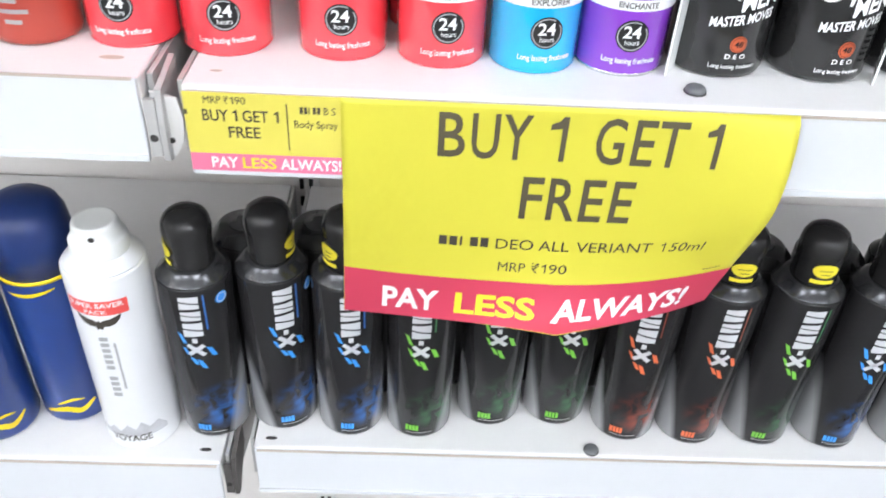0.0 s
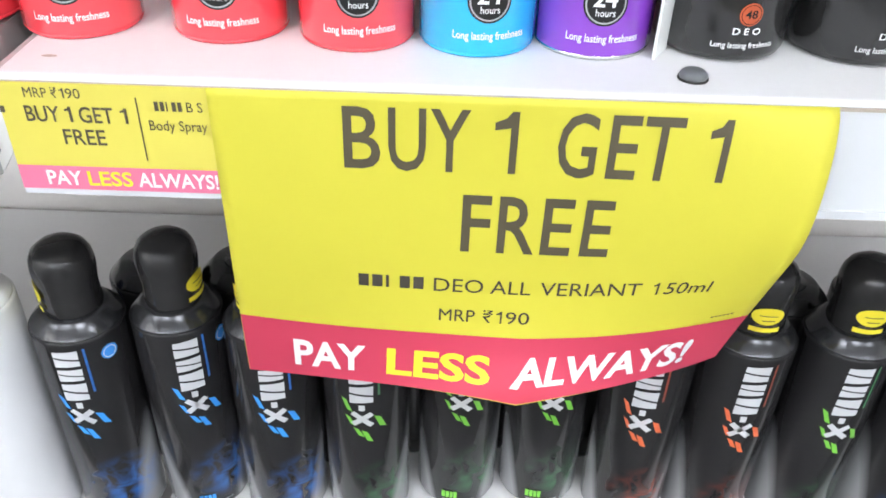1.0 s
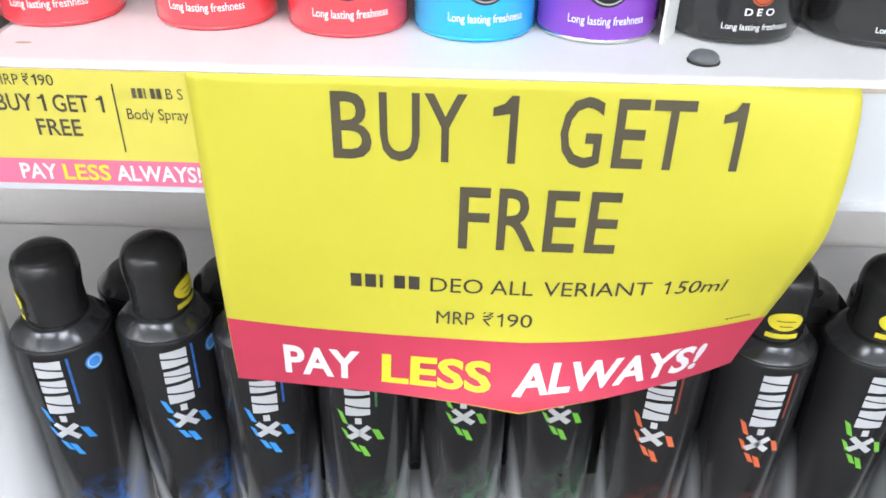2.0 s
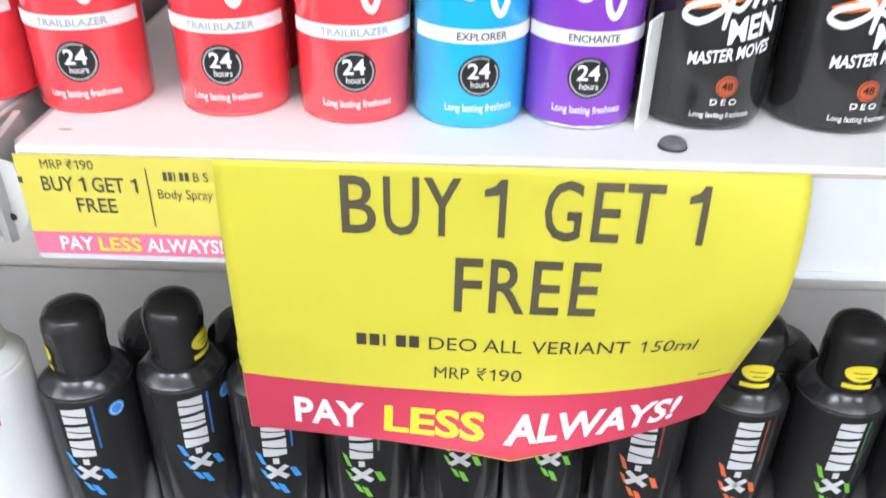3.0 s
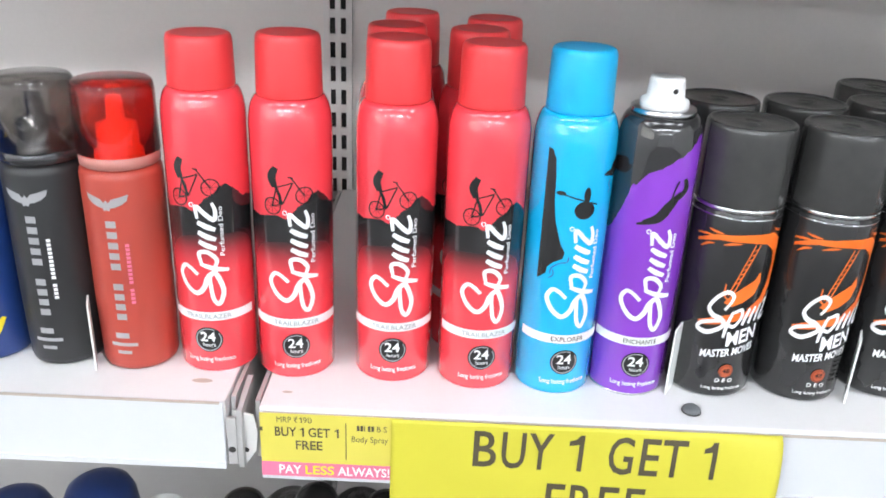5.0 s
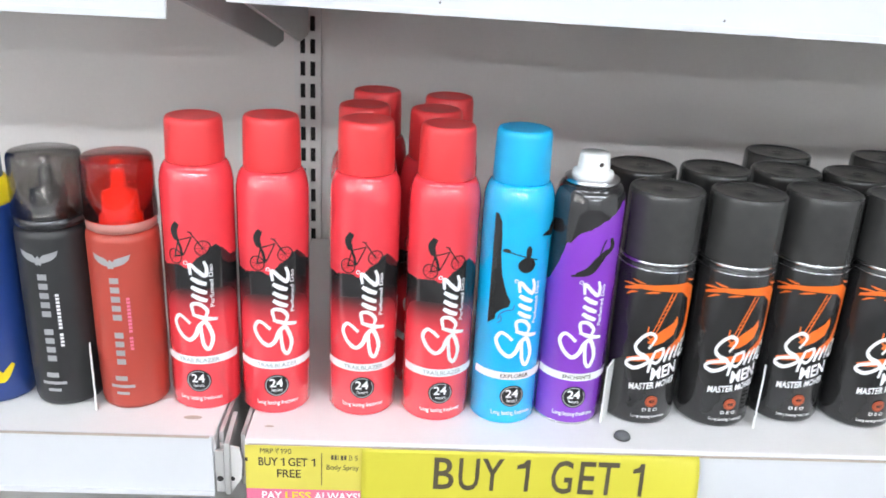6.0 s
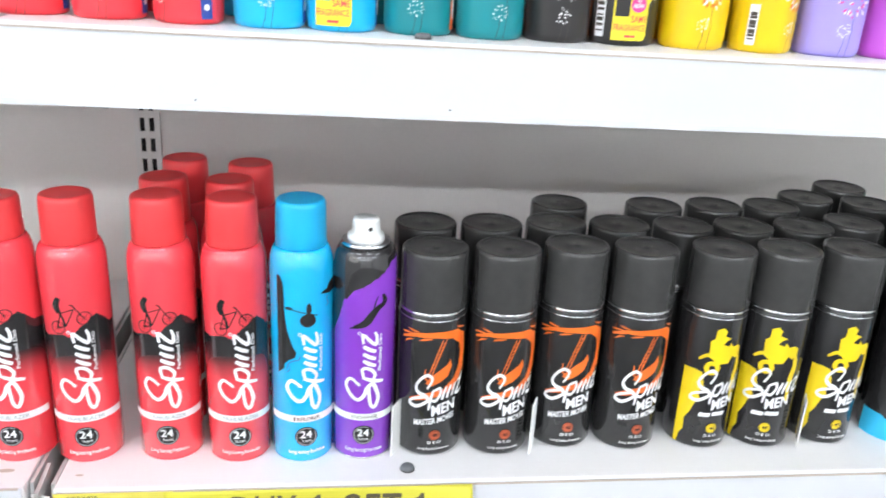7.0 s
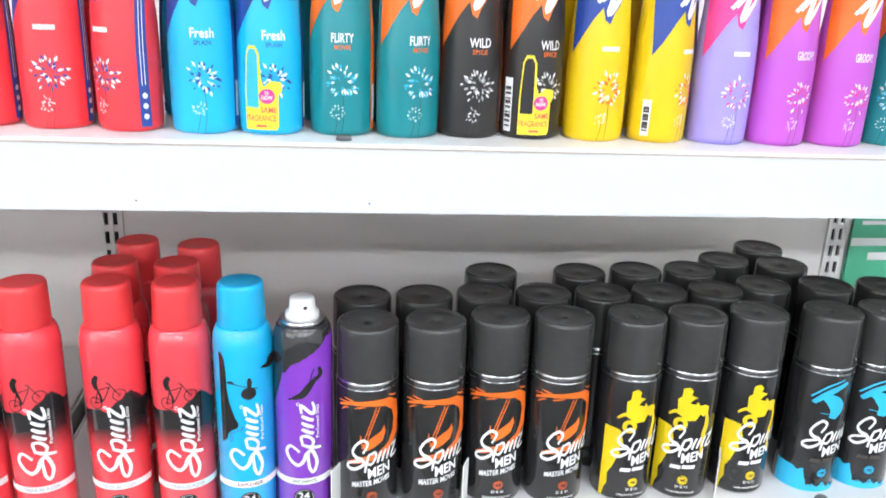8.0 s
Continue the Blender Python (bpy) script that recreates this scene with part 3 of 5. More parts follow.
def sale_sign():
    t = thing("sale_sign", "yellow paper sale sign with pink strip, curling off the shelf", "sale sign")
    H = SHEET_H
    strip = H - 0.1234
    bm = on_sheet(poly((0, 0), (SHEET_W, 0), (SHEET_W, H), (0, H)), 0.0)
    bmesh.ops.solidify(bm, geom=bm.faces[:], thickness=0.0002)
    part("sheet", bm, "paper", t, smooth=True)
    part("strip", on_sheet(poly((0.0003, 0.0003), (SHEET_W - 0.0003, 0.0003), (SHEET_W - 0.0003, strip), (0.0003, strip)), 0.0003), "pink", t, "pink printed strip", True)

    def letters(rows, y, height, bold=0.0):
        out = []
        for body, x0, x1 in rows:
            out += one(x0, y, height, x1 - x0, height * 0.118) if body == "1" else lettering(body, x0, y, height, x1 - x0, centre=False, bold=bold)
        return out

    upper, lower = (H - 0.0324, 0.0266, 0.010), (H - 0.0718, 0.0286, 0.010)
    words = (((("B", 0.0541, 0.0695), ("U", 0.0728, 0.0884), ("Y", 0.0901, 0.1066)), upper),
             ((("1", 0.1166, 0.1263),), upper),
             ((("G", 0.1430, 0.1592), ("E", 0.1640, 0.1762), ("T", 0.1775, 0.1937)), upper),
             ((("1", 0.2042, 0.2127),), upper),
             ((("F", 0.1049, 0.1176), ("R", 0.1211, 0.1380), ("E", 0.1407, 0.1540), ("E", 0.1585, 0.1712)), lower))
    for word, line in words:
        part("headline_word", on_sheet(letters(word, *line), 0.0003), "faded_ink", t, "black headline print")
    z = H - 0.0958
    small = []
    for k in range(5):
        small += bar(0.0584 + k * 0.0064, 0.0584 + k * 0.0064 + (0.0048 if k != 2 else 0.0014), z + 0.0006, z + 0.0078)
    small += letters((("DEO", 0.0936, 0.1169), ("ALL", 0.1203, 0.1391), ("VERIANT", 0.1436, 0.1912), ("1", 0.1967, 0.1994)), z, 0.0078) + lettering("50ml", 0.2022, z, 0.0078, 0.0222, centre=False, shear=0.12)
    small += letters((("MRP", 0.0967, 0.1140), ("₹", 0.1178, 0.1226), ("1", 0.1242, 0.1270), ("90", 0.1288, 0.1402)), H - 0.1142, 0.0076)
    for k in range(6):
        small += bar(0.2322 + k * 0.0020, 0.2336 + k * 0.0020, H - 0.1188 + 0.0001 * k, H - 0.1178 + 0.0001 * k)
    part("small_print", on_sheet(small, 0.0003), "ink", t)
    for word, x, w, ink in (("PAY", 0.0250, 0.0362, "white_ink"), ("LESS", 0.0718, 0.0518, "yellow_ink"), ("ALWAYS!", 0.1332, 0.0962, "white_ink")):
        part("slogan_word", on_sheet(lettering(word, x, H - 0.1572, 0.0200, w, bold=0.03, shear=0.14 if ink == "white_ink" and x > 0.1 else 0.0, centre=False), 0.0006), ink, t)


sale_sign()


def price_ticket():
    t = thing("price_ticket", "yellow price ticket with a pink strip, in the shelf rail", "price ticket")
    x0, z0, w, h = -0.1305, 1.0365, 0.0935, 0.0495
    part("card", box(x0, x0 + w, 0.4088, 0.4096, z0, z0 + h), "tag_paper", t)
    part("strip", upright(bar(0, w, 0.0, 0.0115), x0, 0.4086, z0), "pale_pink", t, "faded pink strip")
    y = 0.0325
    txt = lettering("BUY", 0.0098, y, 0.0070, 0.0142, centre=False, bold=0.012) + one(0.0262, y, 0.0070, 0.0028, 0.0012) + lettering("GET", 0.0318, y, 0.0070, 0.0142, centre=False, bold=0.012) + one(0.0490, y, 0.0070, 0.0028, 0.0012)
    txt += lettering("FREE", 0.0321, 0.0222, 0.0070, 0.0176, bold=0.012) + lettering("MRP ₹", 0.0112, 0.0432, 0.0044, 0.0138, centre=False) + one(0.0260, 0.0432, 0.0044, 0.0017, 0.0007) + lettering("90", 0.0284, 0.0432, 0.0044, 0.0058, centre=False)
    txt += bar(0.0562, 0.0568, 0.0155, 0.0445)
    for k in range(5):
        txt += bar(0.0636 + k * 0.0024, (0.0653 if k != 2 else 0.0642) + k * 0.0024, 0.0388, 0.0430)
    txt += lettering("B S", 0.0800, 0.0387, 0.0044, 0.0065) + lettering("Body Spray", 0.0722, 0.0300, 0.0046, 0.0240)
    txt += bar(-0.0002, 0.0018, 0.036, 0.039)
    part("print", upright(txt, x0, 0.4085, z0), "faded_ink", t)
    for word, x, w, ink in (("PAY", 0.0117, 0.0150, "white_ink"), ("LESS", 0.0292, 0.0192, "yellow_ink"), ("ALWAYS!", 0.0508, 0.0347, "white_ink")):
        part("slogan_word", upright(lettering(word, x, 0.0025, 0.0068, w, bold=0.02, centre=False), x0, 0.4083, z0), ink, t)


price_ticket()


def green_poster():
    t = thing("green_poster", "green and white poster on the back of the further bay", "poster")
    part("board", box(0.8875, 1.25, 0.836, 0.840, 1.14, 1.30), "green_board", t)
    txt = bar(0.012, 0.05, 0.118, 0.124) + bar(0.06, 0.16, 0.118, 0.124) + bar(0.0, 0.10, 0.086, 0.098) + bar(0.03, 0.13, 0.064, 0.076)
    part("print", upright(txt, 0.8885, 0.8355, 1.14), "white_ink", t, "white printed lines")


green_poster()

# ---- artwork that several cans share ----


def swash():
    """A white brush flourish, about 0.072 high: a double curl, a looped stem, slanting dashes and a zigzag, running upwards."""
    s = stroke([(-0.0041, 0.0218), (-0.0090, 0.0262), (-0.0133, 0.0274), (-0.0165, 0.0214), (-0.0128, 0.0132), (-0.0061, 0.0082), (-0.0008, 0.0123), (0.0021, 0.0196), (0.0065, 0.0232), (0.0100, 0.0169), (0.0116, 0.0086), (0.0085, 0.0005), (0.0050, 0.0041), (0.0036, 0.0142), (0.0034, 0.0205)], 0.0034, 0.3)
    s += stroke([(-0.0022, 0.0297), (0.0070, 0.0262), (0.0160, 0.0246)], 0.0034, 0.4)
    s += stroke([(-0.0013, 0.0301), (-0.0022, 0.0374), (0.0035, 0.0378), (0.0085, 0.0324), (0.0070, 0.0269)], 0.0030, 0.3)
    for z in (0.0402, 0.0466, 0.0535):
        s += stroke([(-0.0018, z + 0.0054), (0.0035, z + 0.0022), (0.0090, z)], 0.0036, 0.3)
    s += stroke([(-0.0018, 0.0612), (-0.0022, 0.0695), (0.0035, 0.0640), (0.0085, 0.0602), (0.0096, 0.0660), (0.0078, 0.0718)], 0.0030, 0.35)
    s += hoop(-0.0050, 0.0705, 0.0010, 0.0016, 12)
    return s


def badge(t, r, big, z=0.0255, x=0.0):
    part("badge", wrapped(disc(x, z, 0.0095, 28), r, 0.0003), "black_gloss", t, "round black badge")
    part("badge_ring", wrapped(hoop(x, z, 0.0079, 0.0086, 28, 60, 395), r, 0.0005), "grey_ink", t)
    part("badge_print", wrapped(lettering(big, x - 0.0003, z - 0.0010, 0.0068, 0.0100, bold=0.02) + lettering("hours", x + 0.0003, z - 0.0052, 0.0031, 0.0082), r, 0.0006), "white_ink", t)


CAN_R = 0.0265
CAN_BODY = [(0, 0), (0.0225, 0), (0.0255, 0.0012), (0.0265, 0.0035), (CAN_R, 0.1735)] + [(0.0203 + 0.0062 * math.cos(a), 0.1735 + 0.0195 * math.sin(a)) for a in (math.pi / 2 * k / 9 for k in range(1, 10))]


def can_r(z):
    """The tall can's radius at that height, over the start of its shoulder too."""
    return CAN_R if z < 0.1735 else 0.0203 + 0.0062 * math.sqrt(max(0.0, 1 - ((z - 0.1735) / 0.0195) ** 2))


def bicycle():
    """A bicycle climbing to the right, its rear hub at the origin, with a plain slanting shape above the saddle."""
    rear, front, r = (0.0, 0.0), (0.0192, 0.0068), 0.0055
    s = hoop(*rear, r - 0.0008, r, 24) + hoop(*front, r - 0.0008, r, 24)
    for a in range(0, 180, 45):
        c, d = math.cos(radians(a)) * r * 0.9, math.sin(radians(a)) * r * 0.9
        s += stroke([(rear[0] - c, rear[1] - d), (rear[0] + c, rear[1] + d)], 0.00022, 0, 1) + stroke([(front[0] - c, front[1] - d), (front[0] + c, front[1] + d)], 0.00022, 0, 1)
    seat, crank, head = (0.0030, 0.0118), (0.0065, 0.0018), (0.0125, 0.0150)
    for p, q in ((rear, seat), (seat, head), (crank, head), (crank, seat), (rear, crank), ((0.0118, 0.0178), front), ((0.0098, 0.0185), (0.0128, 0.0178))):
        s += stroke([p, q], 0.0009, 0, 1)
    s += stroke([(0.0055, 0.0020), (0.0045, 0.0075), (0.0018, 0.0135)], 0.0020, 0.3) + stroke([(0.0020, 0.0120), (0.0002, 0.0180), (0.0028, 0.0240)], 0.0052, 0.4)
    return s


def slim_can(kind, cap_down=0.0):
    names = {"red": ("red_cap", "TRAILBLAZER"), "cyan": ("cyan_cap", "EXPLORER"), "purple": ("", "ENCHANTE")}
    cap_m, word = names[kind]
    label = {"red": "tall red spray can with red cap and black hill print", "cyan": "tall cyan blue spray can with a blue cap",
             "purple": "tall purple and black spray can, capless with a white nozzle"}[kind]
    t = thing("spray_can", label, "spray can", "tall spray cans")
    part("body", lathe(CAN_BODY + [(0.0, 0.1935)], 56), kind, t, smooth=True)
    part("base_rim", lathe([(0.0225, 0.0004), (0.0256, 0.0004), (0.0263, 0.0022), (0.0225, 0.0022)], 40), "silver" if kind == "purple" else kind, t, smooth=True)
    if cap_m:
        d = cap_down
        part("cap", lathe([(0, 0.1931), (0.0206, 0.1931)] + [(0.0208, 0.1943), (0.0204, 0.216 - d)] + [(0.0201, 0.2265 - d), (0.0197, 0.2290 - d), (0.0188, 0.2306 - d), (0.0172, 0.2312 - d), (0.0150, 0.2308 - d), (0.0, 0.2306 - d)], 48), cap_m, t, "plain plastic cap", True)
    else:
        part("valve_ring", lathe([(0, 0.1931), (0.0200, 0.1931), (0.0205, 0.1945), (0.0200, 0.1966), (0.0185, 0.1971), (0, 0.1971)], 40), "silver", t, "bare metal valve ring", True)
        part("nozzle", lathe([(0, 0.1969), (0.0152, 0.1969), (0.0150, 0.2010), (0.0118, 0.2024), (0.0110, 0.2125), (0.0102, 0.2150), (0.0, 0.2135)], 32), "white_plastic", t, "white spray nozzle", True)
        part("nozzle_hole", wrapped(disc(0.003, 0.2082, 0.0018, 12), 0.0115, 0.0003, 0.002), "void", t)
    part("band", wrapped(bar(-0.034, 0.034, 0.0400, 0.0464), CAN_R), "white_ink", t, "white printed band")
    part("band_word", wrapped(lettering(word, 0.0008, 0.0416, 0.0033, 0.0028 * len(word), bold=0.015), CAN_R, 0.0006), "grey_ink" if kind == "red" else "ink", t)
    part("flourish", wrapped(moved(swash(), 0.0005, 0.0520, 1.0), CAN_R), "white_ink", t, "white looping flourish")
    part("side_print", wrapped(lettering("Perfumed Deo", 0.0145, 0.087, 0.0030, 0.034, 90, bold=0.012, centre=False), CAN_R), "white_ink", t)
    part("base_print", wrapped(lettering("Long lasting freshness", 0.0008, 0.0088, 0.0034, 0.0325, bold=0.01), CAN_R), "white_ink", t)
    badge(t, CAN_R, "24")
    if kind == "red":
        part("bicycle_print", wrapped(moved(bicycle(), -0.0125, 0.1265, 1.08), CAN_R), "black_gloss", t, "small black bicycle print")
    if kind == "cyan":
        cliff = poly((-0.0245, 0.0850), (-0.0185, 0.0900), (-0.0180, 0.0945), (-0.0140, 0.0985), (-0.0085, 0.1015), (-0.0075, 0.1060), (-0.0105, 0.1110), (-0.0130, 0.1185), (-0.0155, 0.1270), (-0.0172, 0.1400), (-0.0176, 0.1550), (-0.0188, 0.1670), (-0.0215, 0.1725), (-0.0245, 0.1730))
        cliff += poly((0.034, 0.1560), (0.0240, 0.1545), (0.0130, 0.1570), (0.0165, 0.1590), (0.0200, 0.1595), (0.0225, 0.1640), (0.0265, 0.1660), (0.034, 0.1660))
        part("cliff_print", wrapped(cliff, can_r, 0.0003, 0.004, 0.004), "black_gloss", t, "black printed cliff")
        part("boat_print", wrapped(disc(0.0022, 0.1350, 0.0066, 20, 0.0060) + stroke([(-0.0125, 0.1450), (-0.0010, 0.1420), (0.0105, 0.1385)], 0.0009, 0) + disc(-0.0135, 0.1455, 0.0032, 12, 0.0015) + disc(0.0030, 0.1450, 0.0022, 14, 0.0052), CAN_R), "black_gloss", t, "small black boat print")
        part("water_print", wrapped(stroke([(-0.016, 0.0900), (-0.0145, 0.0950), (-0.0095, 0.0985), (-0.0055, 0.0995), (-0.0045, 0.1030)], 0.0008, 0) + stroke([(-0.0165, 0.0870), (-0.0135, 0.0895), (-0.0140, 0.0935)], 0.0007, 0) + stroke([(0.0200, 0.1440), (0.0215, 0.1475), (0.0195, 0.1500), (0.0215, 0.1530)], 0.0008, 0), CAN_R), "deep_blue", t)
    if kind == "purple":
        part("rock_print", wrapped(stroke([(-0.009, 0.128), (0.000, 0.132), (0.006, 0.140), (0.013, 0.148)], 0.0068, 0.6) + stroke([(0.0105, 0.1440), (0.0165, 0.1500), (0.0150, 0.1570)], 0.0042, 0.4) + stroke([(0.006, 0.140), (0.008, 0.150), (0.0105, 0.156)], 0.0012, 0.2) + stroke([(-0.013, 0.1265), (-0.004, 0.129)], 0.002, 0.6), CAN_R), "black_gloss", t, "ragged black rock print")
    return t


# ---- tall cans, middle shelf ----
MID = 1.088
templates = {}


def on_top(x):
    """The height of the slightly sagging upper shelf."""
    return TOP - 0.01204 * (x - 0.2)


def place(key, make, x, y, z, yaw=0.0, **how):
    if key not in templates:
        templates[key] = make(**how)
        templates[key].matrix_basis = pose(x, y, z, 0, 0, yaw)
        return templates[key]
    return copy_thing(templates[key], pose(x, y, z, 0, 0, yaw))


tagged(place("red_low", slim_can, -0.1710, 0.472, 1.092, 0.0, kind="red", cap_down=0.006), "tall red spray can, its red cap pressed down crooked")
place("red", slim_can, -0.1168, 0.475, MID, 9.0, kind="red")
place("red", slim_can, -0.0485, 0.4755, MID, 3.0)
place("red", slim_can, 0.0102, 0.471, MID, 7.0)
place("red", slim_can, -0.053, 0.527, MID, 20.0)
place("red", slim_can, -0.046, 0.590, MID, -15.0)
place("red", slim_can, 0.0025, 0.522, MID, -12.0)
place("red", slim_can, 0.0145, 0.576, MID, 30.0)
place("cyan", slim_can, 0.0648, 0.4697, MID, 9.0, kind="cyan")
place("purple", slim_can, 0.1175, 0.471, MID, 0.0, kind="purple")

# ---- short wide cans, middle shelf ----
WIDE_R = 0.0293


def wide_can(kind):
    tint, label = {"orange": ("orange", "short black spray can with orange arc print and cap"),
                   "gold": ("gold_ink", "short black spray can with a yellow print and black cap"),
                   "sky": ("sky_ink", "short black spray can with a sky blue print and black cap")}[kind]
    t = thing("wide_spray_can", label, "spray can", "short black spray cans")
    part("body", lathe([(0, 0), (0.0246, 0), (0.0282, 0.0014), (WIDE_R, 0.004), (WIDE_R, 0.131), (0.0286, 0.1335), (0.0276, 0.1352), (0, 0.1352)], 56), "black_gloss", t, smooth=True)
    part("silver_ring", lathe([(0, 0.1352), (0.0279, 0.1352), (0.0288, 0.1356), (0.0288, 0.1374), (0.0279, 0.1380), (0, 0.1380)], 48), "silver", t, "bare metal rim", True)
    part("thin_ring", lathe([(0.0288, 0.1312), (0.0296, 0.1313), (0.0296, 0.1319), (0.0288, 0.1320)], 48), "silver", t, "fine metal line", True)
    part("cap", lathe([(0, 0.1380), (0.0286, 0.1380), (0.0289, 0.1395), (0.02845, 0.1805), (0.0284, 0.1855), (0.0281, 0.1872), (0.0276, 0.1882), (0.0268, 0.1889), (0.0256, 0.1890), (0.0246, 0.1882), (0.0232, 0.1878), (0.0044, 0.1872), (0.0027, 0.1878), (0, 0.1879)], 56), "black_cap", t, "matt black ribbed cap", True)
    if kind == "orange":
        arc = poly((-0.0330, 0.1120), (-0.0180, 0.1165), (0.0000, 0.1168), (0.0140, 0.1150), (0.0220, 0.1085), (0.0243, 0.1000), (0.0232, 0.0880), (0.0180, 0.0765), (0.0080, 0.0690), (0.0090, 0.0650), (0.0220, 0.0705), (0.0300, 0.0820), (0.0322, 0.1000), (0.0295, 0.1160), (0.0185, 0.1225), (0.0000, 0.1222), (-0.0200, 0.1198), (-0.0330, 0.1140))
        for x, z, dx, dz in ((-0.0300, 0.1090, 0.0090, 0.0045), (-0.0260, 0.1225, 0.0100, -0.0015), (-0.0150, 0.1135, 0.0110, 0.0022), (-0.0340, 0.1175, 0.0120, 0.0012), (0.0180, 0.1255, 0.0100, -0.0030), (0.0310, 0.0780, 0.0030, 0.0100)):
            arc += stroke([(x, z), (x + dx * 0.5, z + dz * 0.7), (x + dx, z + dz)], 0.0016, 0.8)
        arc += stroke([(0.0085, 0.1150), (0.0015, 0.0960), (-0.0040, 0.0790)], 0.0009, 0) + stroke([(0.0052, 0.1150), (-0.0012, 0.0960), (-0.0066, 0.0790)], 0.0008, 0)
        for k in range(8):
            arc += stroke([(-0.0035 + k * 0.0012, 0.0880 + k * 0.0033), (-0.0008 + k * 0.0012, 0.0888 + k * 0.0033)], 0.0007, 0, 1)
        arc += poly((-0.0085, 0.0735), (-0.0040, 0.0800), (0.0020, 0.0850), (0.0100, 0.0905), (0.0130, 0.0955), (0.0146, 0.0890), (0.0115, 0.0800), (0.0040, 0.0745), (-0.0030, 0.0710))
        arc += stroke([(-0.0090, 0.0870), (-0.0085, 0.0780), (-0.0020, 0.0745)], 0.0012, 0.3) + stroke([(-0.0220, 0.0560), (-0.0040, 0.0620), (0.0200, 0.0680)], 0.0060, 0.6)
    elif kind == "gold":
        arc = poly((-0.0120, 0.102), (-0.0125, 0.110), (-0.0090, 0.1130), (-0.0085, 0.1215), (-0.0030, 0.1240), (0.0005, 0.1205), (-0.0005, 0.1160), (0.0060, 0.1135), (0.0020, 0.1115), (-0.0010, 0.1075), (0.0045, 0.1060), (0.0060, 0.1095), (0.0090, 0.1050), (0.0150, 0.1060), (0.0190, 0.1030), (0.0185, 0.0960), (0.0140, 0.0930), (0.0100, 0.0960), (0.0065, 0.0890), (-0.0030, 0.0880), (-0.0080, 0.0925), (-0.0120, 0.0950))
        arc += stroke([(-0.0200, 0.0915), (-0.013, 0.0965), (-0.005, 0.0950)], 0.0034, 0.5) + hoop(-0.0075, 0.0840, 0.0028, 0.0070, 22)
        arc += stroke([(0.0170, 0.098), (0.0190, 0.085), (0.0165, 0.070), (0.0175, 0.048)], 0.0055, 0.6)
        arc += [((q - (0, 0.07)) * (1.25, 1.12) + (0, 0.07), f) for q, f in poly((-0.0255, 0.010), (-0.0225, 0.010), (-0.0215, 0.018), (-0.019, 0.024), (-0.0195, 0.034), (-0.0165, 0.040), (-0.0135, 0.050), (-0.0105, 0.053), (-0.0125, 0.060), (-0.0095, 0.066), (-0.012, 0.078), (-0.0175, 0.0795), (-0.0255, 0.0795))]
    else:
        arc = stroke([(-0.010, 0.098), (-0.001, 0.109), (0.012, 0.119)], 0.0052, 0.4) + stroke([(-0.004, 0.1055), (0.003, 0.1015), (0.007, 0.0935), (0.0045, 0.0835)], 0.0115, 0.6) + stroke([(-0.012, 0.1035), (-0.002, 0.1155), (0.009, 0.1225)], 0.0016, 0.2)
        arc += stroke([(-0.004, 0.0885), (0.010, 0.0870)], 0.0007, 0.2)
        arc += poly((-0.030, 0.003), (0.024, 0.003), (0.022, 0.011), (0.016, 0.0085), (0.014, 0.013), (0.011, 0.010), (0.007, 0.016), (0.003, 0.0105), (-0.001, 0.014), (-0.0045, 0.012), (-0.007, 0.021), (-0.0085, 0.029), (-0.0125, 0.026), (-0.016, 0.029), (-0.030, 0.029))
    arc = [((q - (0, 0.07)) * {"orange": (1.0, 1.0), "gold": (1.0, 1.0), "sky": (1.4, 1.08)}[kind] + (-0.006 if kind == "sky" else -0.001, 0.07), f) for q, f in arc]
    if kind != "orange":
        part("ground_print", wrapped(arc[-1:], WIDE_R), tint, t, "ragged colour print near the base")
        arc = arc[:-1]
    part("motif", wrapped(arc, WIDE_R), tint, t, "brushed colour motif")
    fl = [(np.stack([p[:, 1] * 0.72 - 0.0235, -p[:, 0] * 1.05 + 0.0640 + (p[:, 1] - 0.02) * 0.14], 1), f) for p, f in swash()]
    part("flourish", wrapped(fl, WIDE_R, 0.0006), "white_ink", t, "white looping flourish")
    sm = lettering("D E O", 0.0005, 0.0135, 0.0028, 0.012, bold=0.012) + lettering("Long lasting freshness", 0.0005, 0.0075, 0.0025, 0.028, bold=0.008)
    if kind == "orange":
        sm += lettering("MASTER MOVES", 0.0005, 0.0345, 0.0054, 0.038, 10, 0.3, 0.025)
    else:
        sm += bar(-0.0135, -0.0035, 0.0345, 0.0385, 0.001) + bar(-0.002, 0.0105, 0.0355, 0.0395, 0.001)
    part("small_print", wrapped(sm, WIDE_R, 0.0006), "white_ink" if kind != "sky" else "ink", t)
    part("word", wrapped(lettering("MEN", 0.0085, 0.0445, 0.0100, 0.0240, 13, 0.25, 0.03), WIDE_R, 0.0009), "white_ink", t)
    part("badge", wrapped(disc(0.0008, 0.0222, 0.0050, 24), WIDE_R, 0.0005), "dull_orange" if kind == "orange" else tint, t, "small round badge")
    part("badge_print", wrapped(lettering("48", 0.0008, 0.0207, 0.0034, 0.0052, bold=0.02) + hoop(0.0008, 0.0222, 0.0040, 0.0043, 20), WIDE_R, 0.0008), "black_gloss", t)
    return t


